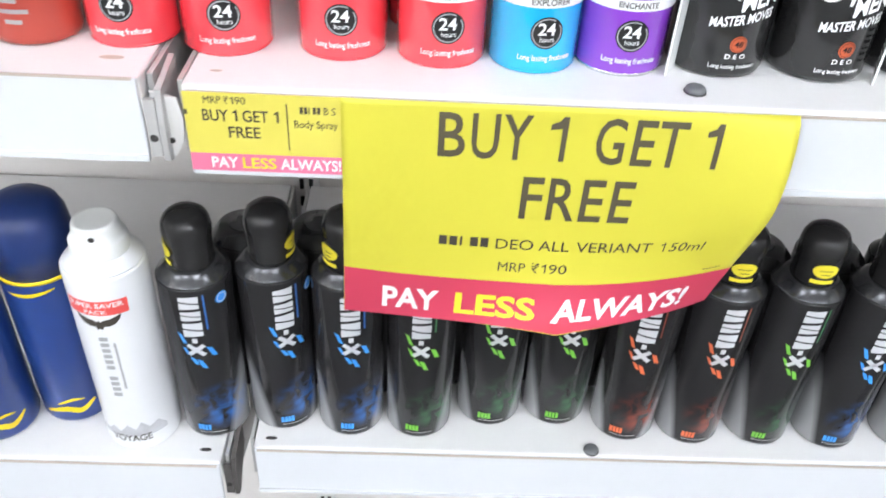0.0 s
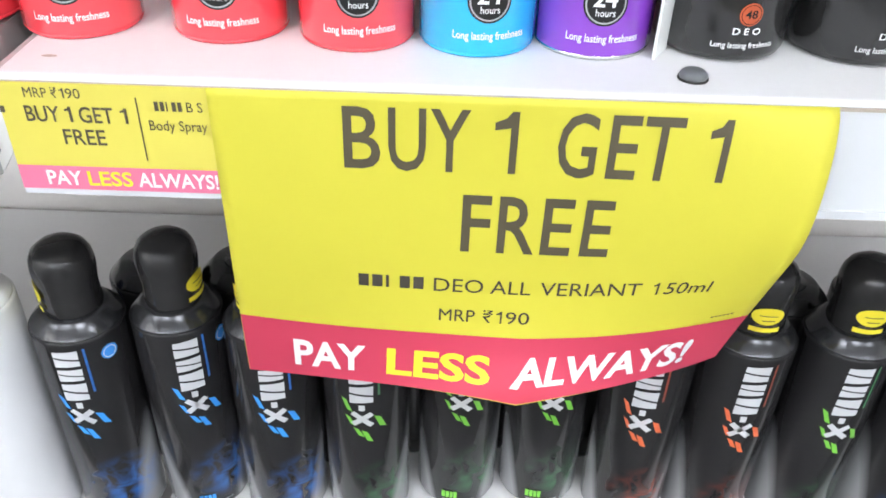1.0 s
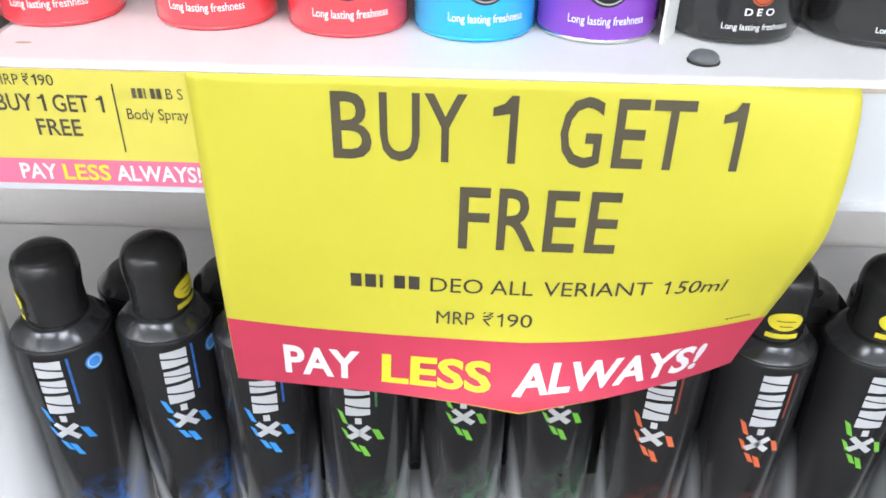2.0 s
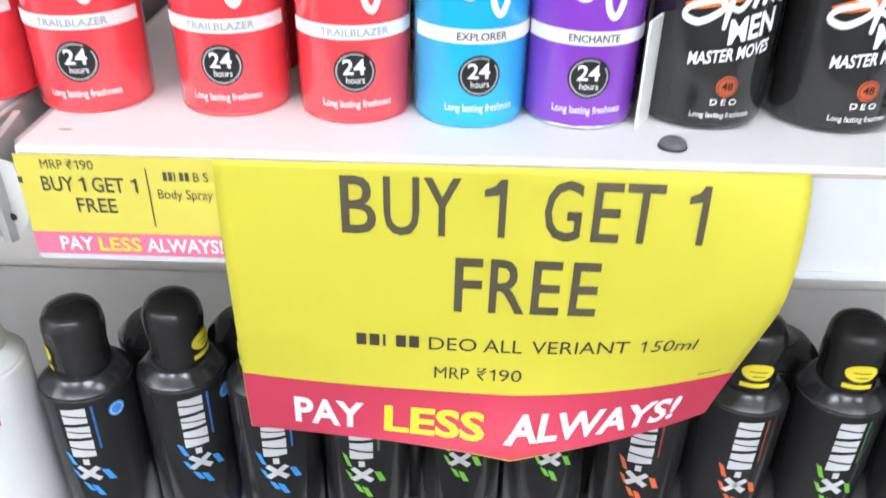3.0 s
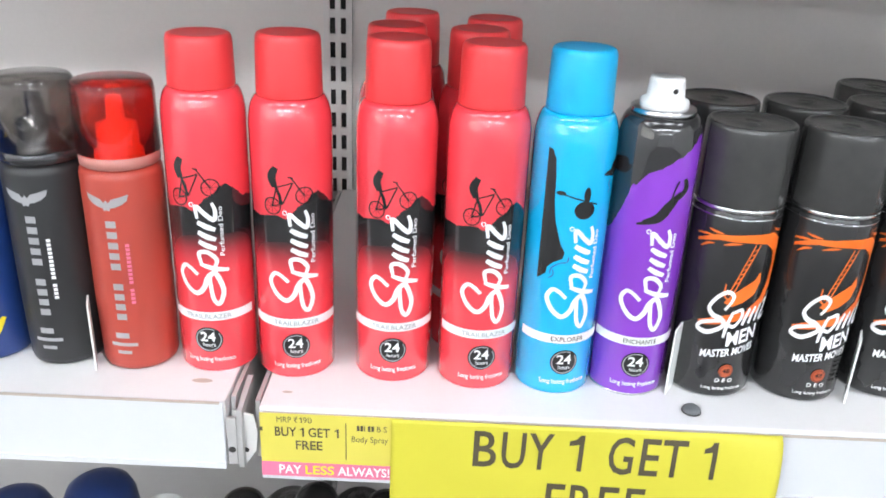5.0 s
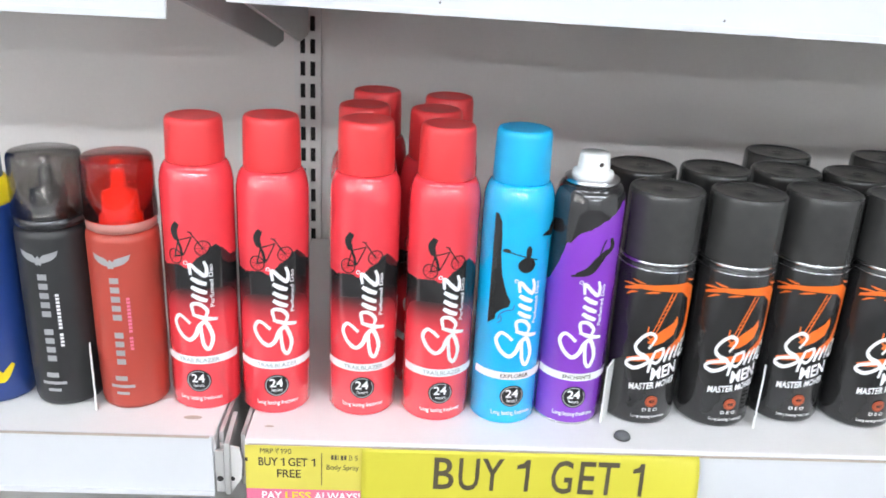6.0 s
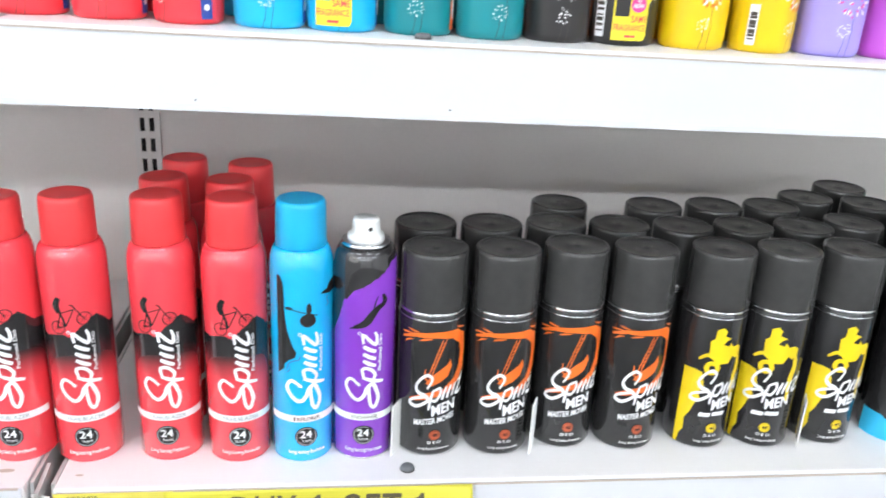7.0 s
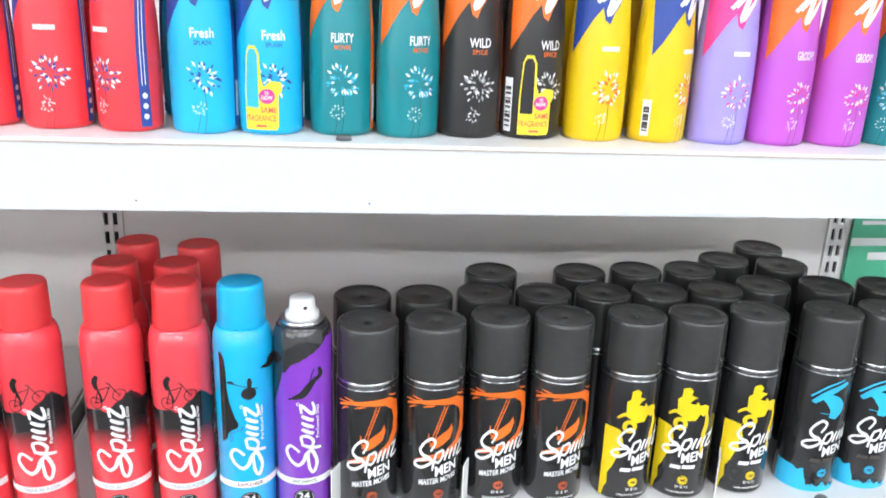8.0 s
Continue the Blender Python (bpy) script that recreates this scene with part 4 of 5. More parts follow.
for key, x, y, yaw in (("orange", 0.1765, 0.4765, 5), ("orange", 0.2385, 0.4755, 6), ("orange", 0.3010, 0.4850, 0), ("orange", 0.3615, 0.4795, 5),
                       ("gold", 0.4325, 0.4795, 4), ("gold", 0.4930, 0.4785, -14), ("gold", 0.5575, 0.4820, 2), ("sky", 0.6350, 0.4810, 0), ("sky", 0.6945, 0.4820, -12)):
    place(key, wide_can, x, y, MID, yaw, kind=key)
for i, (x, y) in enumerate(((0.1735, 0.5410), (0.2345, 0.5400), (0.2962, 0.5450), (0.3561, 0.5410), (0.4176, 0.5400), (0.4785, 0.5410), (0.5400, 0.5420), (0.6000, 0.5560), (0.6700, 0.5530), (0.735, 0.548),
                            (0.3140, 0.6060), (0.4110, 0.6020), (0.4760, 0.6050), (0.5390, 0.6060), (0.5945, 0.6390), (0.6560, 0.6200), (0.6590, 0.6820))):
    tagged(place("orange" if i < 4 else "gold", wide_can, x, y, MID, random.uniform(150, 210)), "short black spray can in a back row, mostly hidden")

# ---- black slim cans, lower shelf ----
LOW = 0.742
SLIM_R = 0.0278

def dark_can(tone, sticker, capped=True):
    glow, ink = {"blue": ("glow_blue", "blue_ink"), "green": ("glow_green", "green_ink"), "ember": ("glow_red", "ember_ink")}[tone]
    word = {"blue": "blue", "green": "green", "ember": "rust orange"}[tone]
    t = thing("black_spray_can", "slim black spray can with a domed cap and %s print" % word, "spray can", "slim black spray cans")
    k = 1.0 if capped else 0.95
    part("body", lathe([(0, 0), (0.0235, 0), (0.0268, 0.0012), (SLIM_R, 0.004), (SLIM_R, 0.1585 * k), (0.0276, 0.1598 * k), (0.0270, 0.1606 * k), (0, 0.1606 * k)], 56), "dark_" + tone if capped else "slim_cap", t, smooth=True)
    part("shoulder", lathe([(0, 0.1606 * k), (0.0270, 0.1606 * k), (0.0264, 0.1616 * k), (0.0205, 0.1685 * k), (0.0185, 0.1698 * k), (0, 0.1698 * k)], 48), "shoulder" if capped else "black_gloss", t, "gunmetal cone shoulder" if capped else "", True)
    if capped:
        part("cap", lathe([(0, 0.1698), (0.0168, 0.1698), (0.0171, 0.171), (0.0165, 0.184), (0.0178, 0.196), (0.0179, 0.1995), (0.0171, 0.2050), (0.0150, 0.2096), (0.0112, 0.2126), (0.0060, 0.2139), (0, 0.2142)], 48), "slim_cap", t, "domed black cap", True)
    else:
        part("valve", lathe([(0, 0.1612), (0.0120, 0.1612), (0.0115, 0.1634), (0.0050, 0.1640), (0.0045, 0.1675), (0, 0.1675)], 24), "black_cap", t, "small black valve", True)
        return t
    blocks, y = stroke([(-0.0052, 0.0975), (0.0050, 0.1060)], 0.0032, 0, 1) + stroke([(0.0050, 0.0970), (-0.0052, 0.1064)], 0.0032, 0, 1), 0.1082
    for h in (0.0042, 0.0128, 0.0088, 0.0112):
        if h < 0.005:
            blocks += bar(-0.0018, 0.0014, y, y + h)
        else:
            blocks += poly((-0.0064, y), (0.0058, y + 0.0010), (0.0058, y + h * 0.38), (-0.0064, y + h * 0.50)) + poly((-0.0064, y + h * 0.60), (0.0058, y + h * 0.48), (0.0060, y + h), (-0.0062, y + h - 0.0010))
        y += h + 0.0012
    blocks = [((q - (0, 0.0965)) * (1.18, 1.13) + (0, 0.0965), f) for q, f in blocks]
    for shape in blocks:
        part("emblem_block", wrapped([shape], SLIM_R, 0.0006), "emblem_white", t, "white block of the emblem")
    sl = []
    for x, z, w, h in ((-0.0130, 0.108, 0.0034, 0.0110), (-0.0110, 0.096, 0.0030, 0.0085), (0.0072, 0.094, 0.0042, 0.0110), (-0.0010, 0.0820, 0.0038, 0.0105), (-0.0060, 0.0865, 0.0034, 0.0080)):
        sl += poly((x, z + h), (x + w, z + h * 0.85), (x + w + 0.0035, z), (x + 0.0035, z + h * 0.12))
    for shape in sl:
        part("slash", wrapped([shape], SLIM_R, 0.0004), ink, t, "slanting bright slash")
    part("side_print", wrapped(bar(0.0098, 0.0112, 0.122, 0.156), SLIM_R, 0.0003), glow, t)
    part("name_block", wrapped(bar(-0.0105, -0.0080, 0.010, 0.0165) + bar(-0.0075, -0.0052, 0.010, 0.0165) + bar(-0.0047, -0.0026, 0.010, 0.0165) + bar(-0.0021, 0.0002, 0.010, 0.0165), SLIM_R, 0.0004), ink, t)
    part("fine_print", wrapped(bar(-0.0100, 0.0120, 0.0072, 0.0080), SLIM_R, 0.0004), "grey_ink", t)
    if tone == "blue":
        b = part("round_seal", wrapped(disc(0.0245, 0.1475, 0.0052, 24), SLIM_R, 0.0004), "blue_ink", t, "small round blue seal")
        part("seal_ring", wrapped(hoop(0.0245, 0.1475, 0.0036, 0.0041, 20), SLIM_R, 0.0006), "white_ink", b)
    if sticker:
        st = wrapped(disc(0.001, 0.1850, 0.0095, 20, 0.0062) + bar(-0.0080, 0.0095, 0.1735, 0.1768), lambda z: 0.0176, 0.0005)
        s = part("price_sticker", st, "yellow_ink", t, "torn yellow price sticker")
        part("sticker_print", wrapped(bar(-0.004, 0.006, 0.1852, 0.1858) + bar(-0.002, 0.005, 0.1818, 0.1824) + poly((-0.0065, 0.1775), (0.008, 0.1780), (0.0070, 0.1790), (0.002, 0.1784), (-0.004, 0.1792)), lambda z: 0.0176, 0.0008), "ink", s)
    return t


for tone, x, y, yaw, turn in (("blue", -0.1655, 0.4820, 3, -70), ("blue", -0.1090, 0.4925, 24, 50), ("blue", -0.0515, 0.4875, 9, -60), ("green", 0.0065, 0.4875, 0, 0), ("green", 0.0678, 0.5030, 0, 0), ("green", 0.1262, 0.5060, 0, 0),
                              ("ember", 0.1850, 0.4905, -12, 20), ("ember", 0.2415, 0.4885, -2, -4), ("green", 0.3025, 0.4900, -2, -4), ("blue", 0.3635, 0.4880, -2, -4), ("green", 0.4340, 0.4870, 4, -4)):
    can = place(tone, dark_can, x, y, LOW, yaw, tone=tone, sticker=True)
    for c in can.children:
        if c.name.startswith("price_sticker"):
            c.matrix_basis = pose(0, 0, 0, 0, 0, turn)
for x, y in ((-0.1390, 0.540), (-0.0790, 0.543), (-0.0240, 0.537), (0.0350, 0.549), (0.0970, 0.556), (0.1570, 0.550), (0.2170, 0.539), (0.2790, 0.538), (0.3400, 0.538), (0.4020, 0.537)):
    tagged(place("capless", dark_can, x, y, LOW, random.uniform(60, 200), tone="blue", sticker=False, capped=False), "slim black spray can without its cap, in the back row")

# ---- white and blue cans, lower shelf of the next bay ----


def white_can():
    t = thing("white_spray_can", "capless white spray can with a red label block", "spray can")
    R = 0.0296
    part("body", lathe([(0, 0), (0.0255, 0), (0.0286, 0.0015), (R, 0.0045), (R, 0.1775), (0.0294, 0.1795), (0.0284, 0.1806), (0, 0.1806)], 56), "white_can", t, smooth=True)
    part("shoulder", lathe([(0, 0.1806), (0.0284, 0.1806), (0.0278, 0.1818), (0.0215, 0.1880), (0.0205, 0.1890), (0, 0.1890)], 48), "white_can", t, "sloping white shoulder", True)
    part("valve_cap", lathe([(0, 0.1890), (0.0204, 0.1890), (0.0206, 0.1900), (0.0200, 0.1990), (0.0192, 0.2000), (0.0172, 0.2004), (0.0160, 0.2100), (0.0152, 0.2122), (0.0138, 0.2130), (0.0120, 0.2124), (0, 0.2112)], 40), "white_plastic", t, "ivory spray head", True)
    part("nozzle_hole", wrapped(disc(0.003, 0.2065, 0.0022, 12), 0.0168, 0.0004, 0.002), "void", t)
    part("red_label", wrapped(bar(-0.0235, 0.0225, 0.1490, 0.1620, 0.0), R), "red_ink", t, "red label block")
    part("label_print", wrapped(lettering("SUPER SAVER", -0.0005, 0.1562, 0.0042, 0.040, bold=0.02) + lettering("PACK", -0.0005, 0.1506, 0.0036, 0.016, bold=0.012), R, 0.0006), "white_ink", t)
    half = ((0.0, 0.0035), (0.0012, 0.0010), (0.0035, 0.0030), (0.0085, 0.0040), (0.0165, 0.0075), (0.0150, 0.0030), (0.0115, -0.0010), (0.0070, -0.0030), (0.0028, -0.0030), (0.0020, -0.0062), (0.0, -0.0050))
    bird = poly(*[(x, 0.1415 + z) for x, z in half], *[(-x, 0.1415 + z) for x, z in half[-2:0:-1]])
    part("bird_emblem", wrapped(bird, R), "ink", t, "dark winged emblem")
    vert = []
    for k in range(11):
        if k != 4:
            vert += bar(-0.0032, 0.0030, 0.066 + k * 0.0058, 0.0698 + k * 0.0058)
    part("side_print", wrapped(vert, R), "grey_ink", t)
    part("fine_side_print", wrapped(bar(0.0062, 0.0078, 0.074, 0.122), R), "grey_ink", t)
    hills = poly((-0.030, 0.020), (-0.024, 0.026), (-0.018, 0.0225), (-0.012, 0.029), (-0.006, 0.024), (0.000, 0.0315), (0.006, 0.026), (0.011, 0.034), (0.017, 0.027), (0.024, 0.031), (0.031, 0.023), (0.031, 0.018), (-0.030, 0.017))
    part("hill_print", wrapped(hills, R), "pale_grey", t, "pale grey printed hills")
    part("name_block", wrapped(lettering("VOYAGE", 0.001, 0.0130, 0.0070, 0.032, bold=0.015), R, 0.0005), "ink", t)
    return t


w = white_can()
w.matrix_basis = pose(-0.2236, 0.4680, LOW, 0, 0, -2)


def navy_can(tall=0.225):
    t = thing("navy_spray_can", "navy blue spray can with a domed cap and yellow rings", "spray can", "navy spray cans")
    R, k = 0.0300, tall / 0.225
    part("body", lathe([(0, 0), (0.026, 0), (0.029, 0.0015), (R, 0.0045), (R, 0.150 * k), (0.0296, 0.1525 * k), (0, 0.1525 * k)], 48), "navy", t, smooth=True)
    part("cap", lathe([(0, 0.1530 * k), (0.0298, 0.1530 * k), (0.0298, 0.183 * k), (0.0285, 0.195 * k), (0.0250, 0.2035 * k), (0.018, 0.209 * k), (0.009, 0.2108 * k), (0, 0.211 * k)], 48), "navy_cap", t, "domed navy cap", True)
    part("ring", lathe([(0.0290, 0.1495 * k), (0.0304, 0.1497 * k), (0.0304, 0.1525 * k), (0.0290, 0.1528 * k)], 48), "gold_ink", t, "thin yellow ring", True)
    for shape in (stroke([(-0.02, 0.141 * k), (-0.004, 0.1405 * k), (0.015, 0.144 * k)], 0.0035, 0.8), stroke([(-0.022, 0.012), (-0.004, 0.017), (0.008, 0.014), (0.020, 0.022)], 0.006, 0.7), stroke([(-0.01, 0.022), (0.002, 0.027), (0.012, 0.026)], 0.003, 0.8)):
        part("splash", wrapped(shape, R), "gold_ink", t, "yellow splash print")
    return t


place("navy", navy_can, -0.2865, 0.4960, LOW, 10)
place("navy", navy_can, -0.3440, 0.4720, LOW, 30)

# ---- pump bottles, middle shelf of the next bay ----


def pump_bottle(kind):
    body, cap, head, ink = {"charcoal": ("frost_black", "smoke", "silver", "grey_ink"), "red": ("frost_red", "red_clear", "orange_plastic", "grey_ink")}[kind]
    t = thing("pump_bottle", {"charcoal": "charcoal spray bottle with a smoky clear cap", "red": "translucent red spray bottle with a clear red cap"}[kind], "spray bottle", "pump bottles")
    R = 0.0258
    part("body", lathe([(0, 0), (0.021, 0), (0.0240, 0.0015), (0.0250, 0.005), (R, 0.05), (R, 0.136), (0.0254, 0.1395), (0.0225, 0.1425), (0, 0.1425)], 56), body, t, smooth=True)
    part("collar", lathe([(0, 0.1425), (0.0235, 0.1425), (0.0248, 0.1435), (0.0248, 0.1495), (0.0235, 0.1505), (0, 0.1505)], 48), "frost_collar" if kind == "red" else "shoulder", t, "frosted ring", True)
    part("pump", lathe([(0, 0.1505), (0.0150, 0.1505), (0.0145, 0.160), (0.0125, 0.1615), (0.0120, 0.172), (0.0055, 0.1735), (0.0045, 0.188), (0, 0.1885)], 32), head, t, "spray pump under the cap", True)
    part("cap", lathe([(0.0235, 0.1506), (0.0256, 0.1506), (0.0250, 0.190), (0.0244, 0.1935), (0.0232, 0.1950), (0, 0.1953), (0, 0.1938), (0.0225, 0.1935), (0.0234, 0.188), (0.0240, 0.1512)], 48), cap, t, "see-through cap", True).visible_shadow = False
    wing = poly((0, 0.1245), (0.0015, 0.1225), (0.0035, 0.1250), (0.0080, 0.1262), (0.0140, 0.1280), (0.0128, 0.1240), (0.0095, 0.1212), (0.0050, 0.1195), (0.0022, 0.1190), (0.0018, 0.1170), (0, 0.1178), (-0.0018, 0.1170), (-0.0022, 0.1190), (-0.0050, 0.1195), (-0.0095, 0.1212), (-0.0128, 0.1240), (-0.0140, 0.1280), (-0.0080, 0.1262), (-0.0035, 0.1250), (-0.0015, 0.1225))
    part("wing_emblem", wrapped(wing, R), ink, t, "silver winged emblem")
    bars = []
    for k in range(10):
        if k != 4:
            y = 0.040 + k * 0.0073
            bars += bar(-0.0020, 0.0045, y, y + 0.0046)
    for shape in bars:
        part("emblem_bar", wrapped([shape], R), ink, t)
    line = []
    for k in range(15):
        if k != 4:
            line += bar(0.0086, 0.0111, 0.0520 + k * 0.0029, 0.0541 + k * 0.0029)
    part("stripe", wrapped(line, R), "white_ink" if kind == "charcoal" else "pale_pink", t)
    part("fine_print", wrapped(bar(-0.0045, 0.0045, 0.026, 0.030) + bar(-0.0085, 0.0095, 0.020, 0.0225) + bar(-0.0045, 0.0050, 0.014, 0.0165), R), "grey_ink", t)
    return t


LEFT = 1.092
place("charcoal", pump_bottle, -0.2770, 0.469, LEFT, -4, kind="charcoal")
place("pump_red", pump_bottle, -0.2255, 0.467, LEFT, -4, kind="red")


def blue_bottle():
    t = thing("blue_spray_can", "blue spray can with a yellow collar and navy cap", "spray can")
    R = 0.0262
    part("body", lathe([(0, 0), (0.022, 0), (0.0252, 0.0014), (R, 0.004), (R, 0.152), (0.0255, 0.155), (0, 0.155)], 48), "navy", t, smooth=True)
    part("collar", lathe([(0, 0.155), (0.0258, 0.155), (0.0262, 0.158), (0.0255, 0.168), (0.0225, 0.1735), (0, 0.1735)], 48), "gold_ink", t, "yellow collar", True)
    part("cap", lathe([(0, 0.1735), (0.0215, 0.1735), (0.0212, 0.21), (0.019, 0.217), (0, 0.218)], 40), "navy_cap", t, "navy cap", True)
    for shape in (stroke([(-0.012, 0.010), (0.002, 0.026), (0.008, 0.021), (0.017, 0.032)], 0.008, 0.7), stroke([(0.002, 0.128), (0.010, 0.131), (0.017, 0.136)], 0.004, 0.8), stroke([(-0.004, 0.05), (0.003, 0.07), (0.001, 0.09)], 0.004, 0.7)):
        part("splash", wrapped(shape, R), "gold_ink", t, "yellow splash print")
    return t


blue_bottle().matrix_basis = pose(-0.3315, 0.470, LEFT, 0, 0, 12)

# ---- white price cards between the cans ----


def side_card():
    t = thing("barcode_card", "small white barcode card standing between the cans", "barcode card", "barcode cards")
    part("card", box(-0.0006, 0.0006, -0.008, 0.008, 0, 0.050), "white_plastic", t)
    bm = bmesh.new()
    for k in range(10):
        box(-0.0008, -0.00065, -0.006, 0.006, 0.006 + k * 0.004, 0.0075 + k * 0.004 + 0.0006 * (k % 2), into=bm)
    part("barcode", bm, "ink", t)
    return t


c0 = side_card()
c0.matrix_basis = pose(0.1462, 0.4560, MID, 0, 0, -30)
copy_thing(c0, pose(0.2692, 0.4550, MID, 0, 0, -25))
copy_thing(c0, pose(0.5250, 0.4550, MID, 0, 0, -25))
copy_thing(c0, pose(-0.2510, 0.4480, LEFT, 0, 0, 21))

# ---- plastic bottles, upper shelf ----
TOP = 1.4505
UP = [(0, 0), (0.022, 0), (0.0246, 0.0015), (0.0254, 0.006), (0.0258, 0.03), (0.0258, 0.062), (0.0250, 0.085), (0.0232, 0.108), (0.0220, 0.130), (0.0224, 0.150), (0.0236, 0.165), (0.0232, 0.174), (0.0205, 0.180), (0, 0.180)]


def up_r(z):
    return float(np.interp(z, [p[1] for p in UP[3:12]], [p[0] for p in UP[3:12]]))


def blossom(x, z, r, rnd):
    s = []
    for k in range(22):
        a = 2 * math.pi * k / 22 + rnd.uniform(-0.15, 0.15)
        q = r * rnd.uniform(0.32, 1.0)
        w = r * rnd.uniform(0.10, 0.20)
        c, d = math.cos(a), math.sin(a)
        s += poly((x + (q - w) * c, z + (q - w) * d), (x + q * c - w * 0.5 * d, z + q * d + w * 0.5 * c), (x + (q + w * 1.2) * c, z + (q + w * 1.2) * d), (x + q * c + w * 0.5 * d, z + q * d - w * 0.5 * c))
    return s


def plastic_bottle(kind):
    base, panel, words, sub, petal, word = {
        "coral": ("coral", "deep_blue", "", "", "white_ink", "coral red"), "aqua": ("aqua", "deep_blue", "Fresh", "SPLASH", "white_ink", "bright aqua blue"),
        "teal": ("teal", "orange", "FLIRTY", "MOVES", "white_ink", "dark teal"), "dark": ("dark", "orange", "WILD", "SPICE", "white_ink", "black"),
        "yellow": ("yellow", "deep_blue", "", "", "white_ink", "yellow"), "lilac": ("lilac", "rose", "", "", "white_ink", "lilac"), "magenta": ("magenta", "orange", "GROOVY", "", "white_ink", "magenta purple")}[kind]
    t = thing("body_spray_bottle", "%s waisted plastic bottle with a flower print" % word, "bottle", "waisted bottles")
    part("body", lathe(UP, 56, 0.94), base, t, smooth=True)
    part("cap", lathe([(0, 0.180), (0.0204, 0.180), (0.0208, 0.186), (0.0200, 0.212), (0.0170, 0.218), (0, 0.219)], 40), base, t, "plain cap", True)
    rnd = random.Random(len(kind) + ord(kind[0]))
    diag = poly((-0.034, 0.168), (-0.034, 0.072), (-0.026, 0.082), (-0.014, 0.100), (-0.0075, 0.108), (-0.0055, 0.0985), (-0.0015, 0.0955), (0.002, 0.104), (0.006, 0.110), (0.012, 0.122), (0.019, 0.140), (0.025, 0.168))
    part("panel", wrapped(diag, up_r, 0.0003, 0.004, 0.006, 0.94), panel, t, "slanting coloured panel")
    z = stroke([(-0.012, 0.112), (-0.003, 0.122), (-0.009, 0.114), (0.003, 0.126), (-0.003, 0.103), (0.012, 0.124)], 0.0048, 0.4) + stroke([(-0.014, 0.135), (-0.004, 0.142), (0.002, 0.132), (0.008, 0.146)], 0.0042, 0.4)
    part("flourish", wrapped(z, up_r, 0.0006, 0.004, 0.006, 0.94), "white_ink", t, "white scribbled flourish")
    if words:
        part("name_print", wrapped(lettering(words, 0.002, 0.0735, 0.0068, 0.0175, bold=0.02), up_r, 0.0006, 0.004, 0.006, 0.94), "white_ink", t)
    else:
        part("name_print", wrapped(bar(-0.0065, 0.0085, 0.0745, 0.0780), up_r, 0.0006, 0.004, 0.006, 0.94), "white_ink", t)
    if sub:
        part("sub_print", wrapped(lettering(sub, 0.002, 0.0680, 0.0034, 0.0125, bold=0.015), up_r, 0.0006, 0.004, 0.006, 0.94), "orange" if panel == "orange" else "deep_blue", t)
    part("blossom", wrapped(blossom(0.002, 0.0435, 0.0140, rnd) + blossom(-0.0025, 0.0195, 0.0060, rnd), up_r, 0.0004, 0.004, 0.006, 0.94), petal, t, "scattered petal print")
    part("dark_petals", wrapped(blossom(0.0025, 0.0430, 0.0125, rnd), up_r, 0.0006, 0.004, 0.006, 0.94), {"aqua": "deep_blue", "coral": "deep_blue", "teal": "sky_ink", "yellow": "orange", "lilac": "rose", "magenta": "rose", "dark": "grey_ink"}[kind], t)
    part("stems", wrapped(stroke([(-0.002, 0.016), (-0.003, 0.008), (-0.005, 0.001)], 0.0004, 0.2) + stroke([(0.002, 0.036), (0.003, 0.018), (0.001, 0.001)], 0.0004, 0.2), up_r, 0.0003, 0.004, 0.006, 0.94), "ink", t)
    back = part("back_label", wrapped(bar(0.029, 0.038, 0.004, 0.150), up_r, 0.0003, 0.003, 0.006, 0.94), panel if kind != "coral" else "deep_blue", t, "narrow back label edge")
    part("barcode", wrapped(bar(0.031, 0.0365, 0.012, 0.040) if kind != "coral" else disc(0.0335, 0.012, 0.0022, 12) + disc(0.0335, 0.020, 0.0022, 12) + disc(0.0335, 0.028, 0.0022, 12) + bar(0.0315, 0.0322, 0.036, 0.12) + bar(0.0342, 0.0349, 0.036, 0.12), up_r, 0.0006, 0.003, 0.006, 0.94), "white_ink", back)
    return t


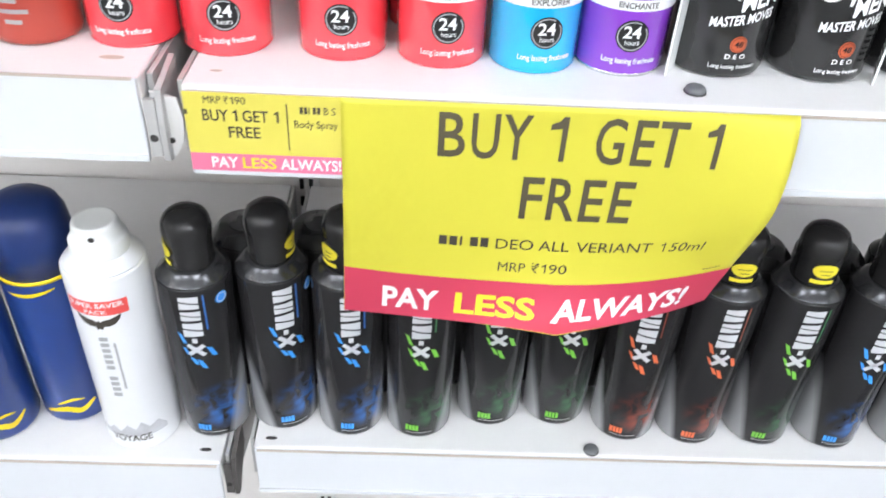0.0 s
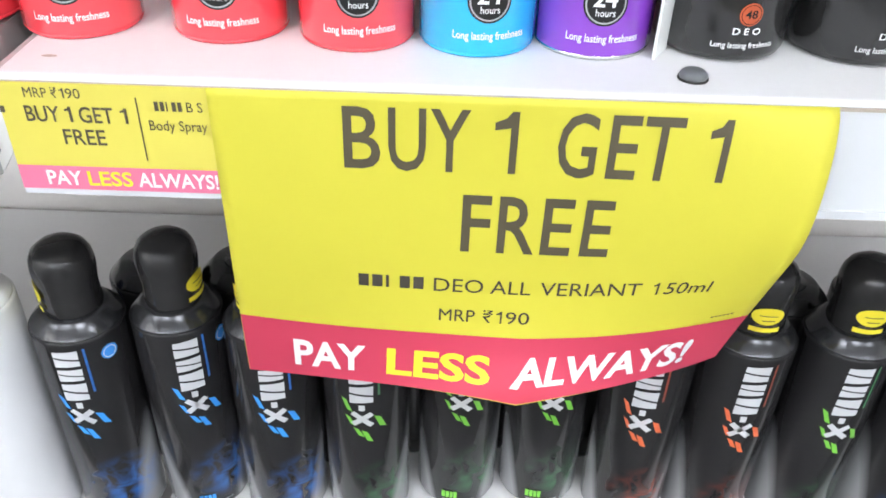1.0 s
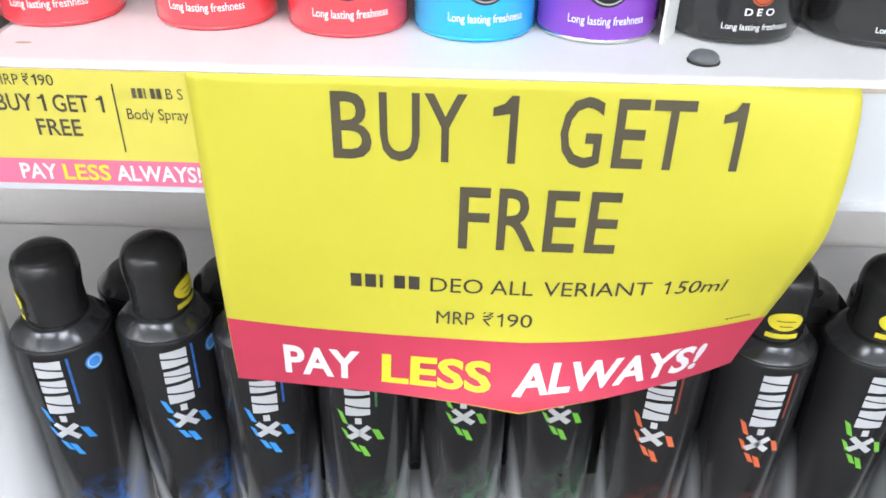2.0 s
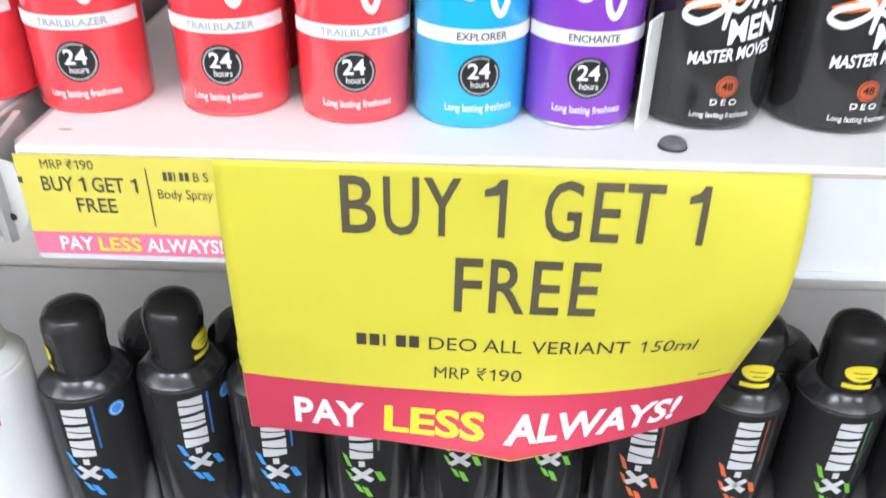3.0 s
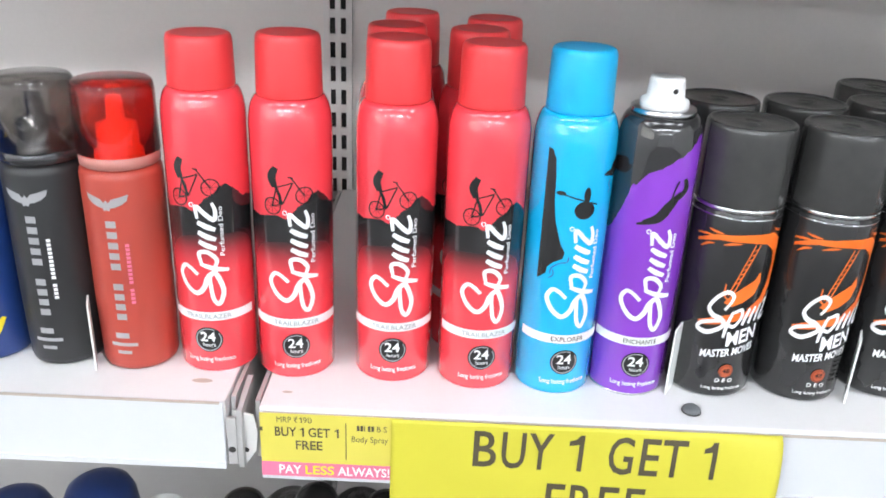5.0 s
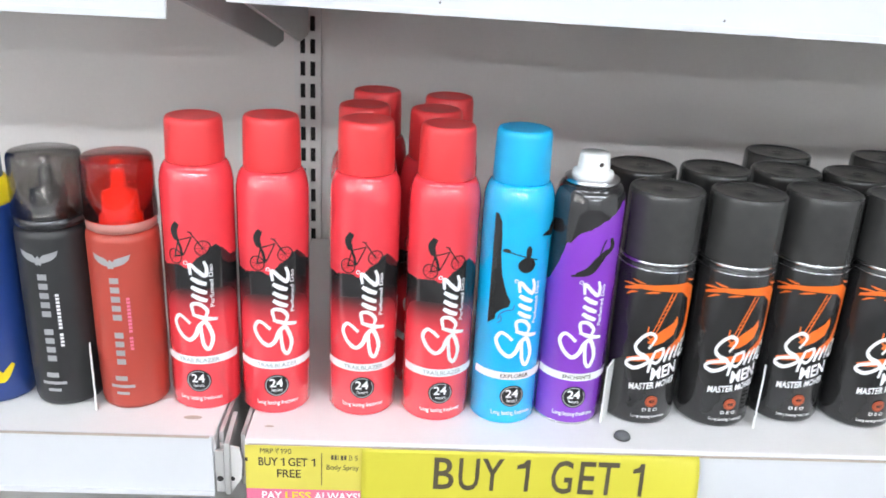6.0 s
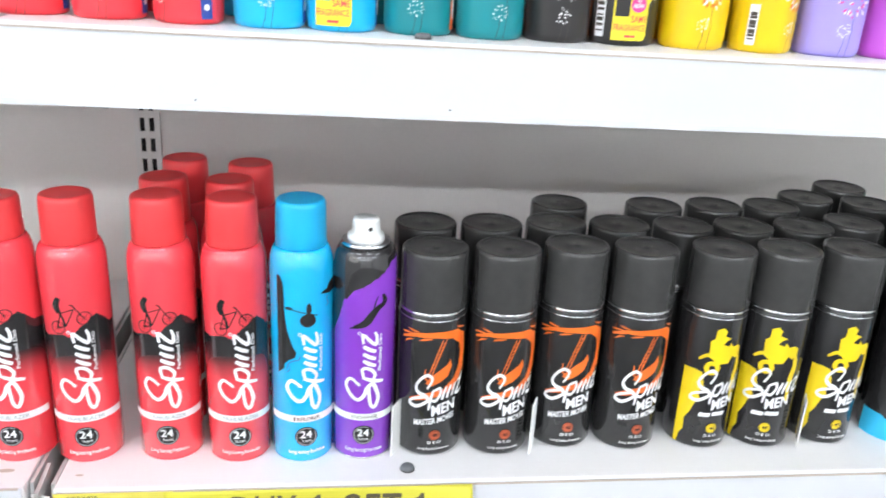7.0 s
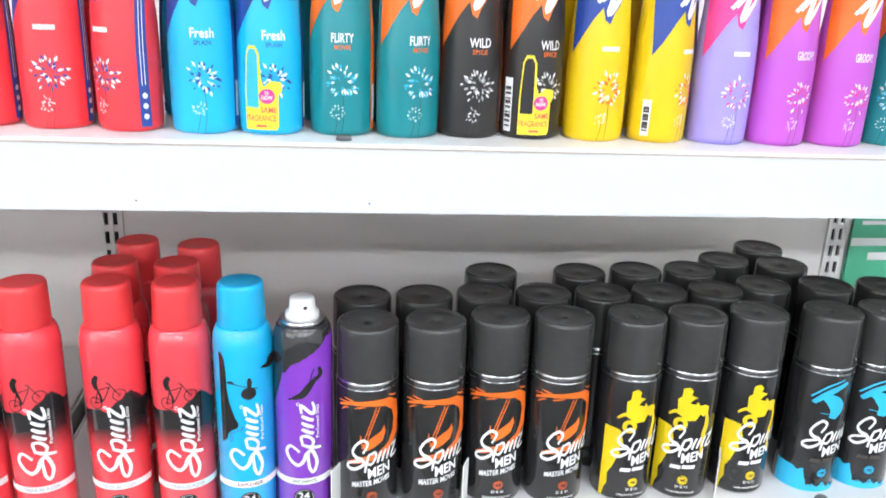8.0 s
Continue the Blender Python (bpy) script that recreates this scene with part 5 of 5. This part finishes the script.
def gift_tag(bottle, shift=-0.008):
    """A yellow die-cut offer tag stuck on a bottle's front."""
    tag = wrapped(moved(poly((-0.0125, 0.004), (0.0095, 0.004), (0.0110, 0.007), (0.0110, 0.028), (0.0135, 0.031), (0.0130, 0.037), (0.0060, 0.038), (0.0015, 0.034), (-0.0005, 0.040), (-0.0010, 0.056), (-0.0035, 0.0615), (-0.0085, 0.0615), (-0.0110, 0.056), (-0.0125, 0.030)), shift, 0.0, 1.12), up_r, 0.0012, 0.004, 0.006, 0.94)
    s = part("offer_tag", tag, "yellow_ink", bottle, "yellow die-cut offer tag")
    part("tag_window", wrapped(moved(poly((-0.0112, 0.0195), (-0.0022, 0.0195), (-0.0022, 0.0400), (-0.0024, 0.0555), (-0.0042, 0.0592), (-0.0080, 0.0592), (-0.0098, 0.0555), (-0.0112, 0.0330)), shift, 0.0, 1.12), up_r, 0.0015, 0.004, 0.006, 0.94), "sky_ink" if "aqua" in bottle["label"] else "dark", s)
    part("tag_spot", wrapped(moved(disc(0.0035, 0.0275, 0.0052, 20), shift, 0.0, 1.12), up_r, 0.0017, 0.003, 0.006, 0.94), "rose", s)
    part("tag_print", wrapped(moved(lettering("SAME", 0.0045, 0.0160, 0.0042, 0.0105, bold=0.01) + lettering("FRAGRANCE", -0.0010, 0.0102, 0.0042, 0.0205, bold=0.01) + bar(-0.004, 0.003, 0.0060, 0.0076), shift, 0.0, 1.12), up_r, 0.0019, 0.003, 0.006, 0.94), "red_ink", s)
    part("spot_print", wrapped(moved(lettering("IS", 0.0035, 0.0288, 0.0022, 0.0025, bold=0.01) + lettering("NOW", 0.0035, 0.0252, 0.0028, 0.0072, bold=0.02), shift, 0.0, 1.12), up_r, 0.0020, 0.003, 0.006, 0.94), "white_ink", s)


def side_barcode(bottle, x, w, top):
    """A white barcode label on the flank of one bottle."""
    b = part("barcode_label", wrapped(bar(x, x + w, 0.006, top), up_r, 0.0008, 0.003, 0.006, 0.94), "white_ink", bottle, "white barcode label")
    lines = []
    for k in range(9):
        lines += bar(x + 0.0012, x + w - 0.0012, 0.010 + k * (top - 0.016) / 9, 0.0112 + k * (top - 0.016) / 9 + 0.0008 * (k % 3))
    tagged(part("barcode", wrapped(lines, up_r, 0.0011, 0.003, 0.006, 0.94), "ink", b), kind="stuff")


tagged_bottles = []
for kind, x, y, yaw, tag in (("coral", -0.1230, 0.4700, 5, 0), ("coral", -0.0681, 0.4670, 3, 0), ("coral", -0.0128, 0.4625, -38, 0), ("aqua", 0.0444, 0.4620, 4, 0), ("aqua", 0.0964, 0.4640, 6, 1), ("teal", 0.1528, 0.4660, -4, 0), ("teal", 0.2063, 0.4635, 14, 0),
                             ("dark", 0.2585, 0.4690, 4, 0), ("dark", 0.3115, 0.4700, 16, 1), ("yellow", 0.3667, 0.4680, 4, 0), ("yellow", 0.4234, 0.4680, 35, 0), ("lilac", 0.4785, 0.4670, 6, 0), ("magenta", 0.5330, 0.4665, 10, 0), ("magenta", 0.5900, 0.4690, 4, 0), ("teal", 0.6480, 0.4760, -40, 0)):
    b = place(kind, plastic_bottle, x, y, on_top(x), yaw, kind=kind)
    if tag:
        tagged_bottles.append(b)
    if kind == "dark" and tag:
        side_barcode(b, -0.0370, 0.0085, 0.050)
    if kind == "yellow" and yaw > 20:
        side_barcode(b, -0.0375, 0.0075, 0.036)
for b in tagged_bottles:
    gift_tag(b)
    b["label"] = b["label"].replace("with a flower print", "with a yellow offer tag")
for i, (kind, x) in enumerate((("coral", -0.09), ("coral", -0.035), ("aqua", 0.025), ("aqua", 0.078), ("teal", 0.136), ("teal", 0.19), ("dark", 0.245), ("dark", 0.296), ("yellow", 0.35), ("yellow", 0.402), ("lilac", 0.455), ("magenta", 0.508), ("magenta", 0.562))):
    place(kind, plastic_bottle, x, 0.535, on_top(x), 180 + 20 * (i % 3))
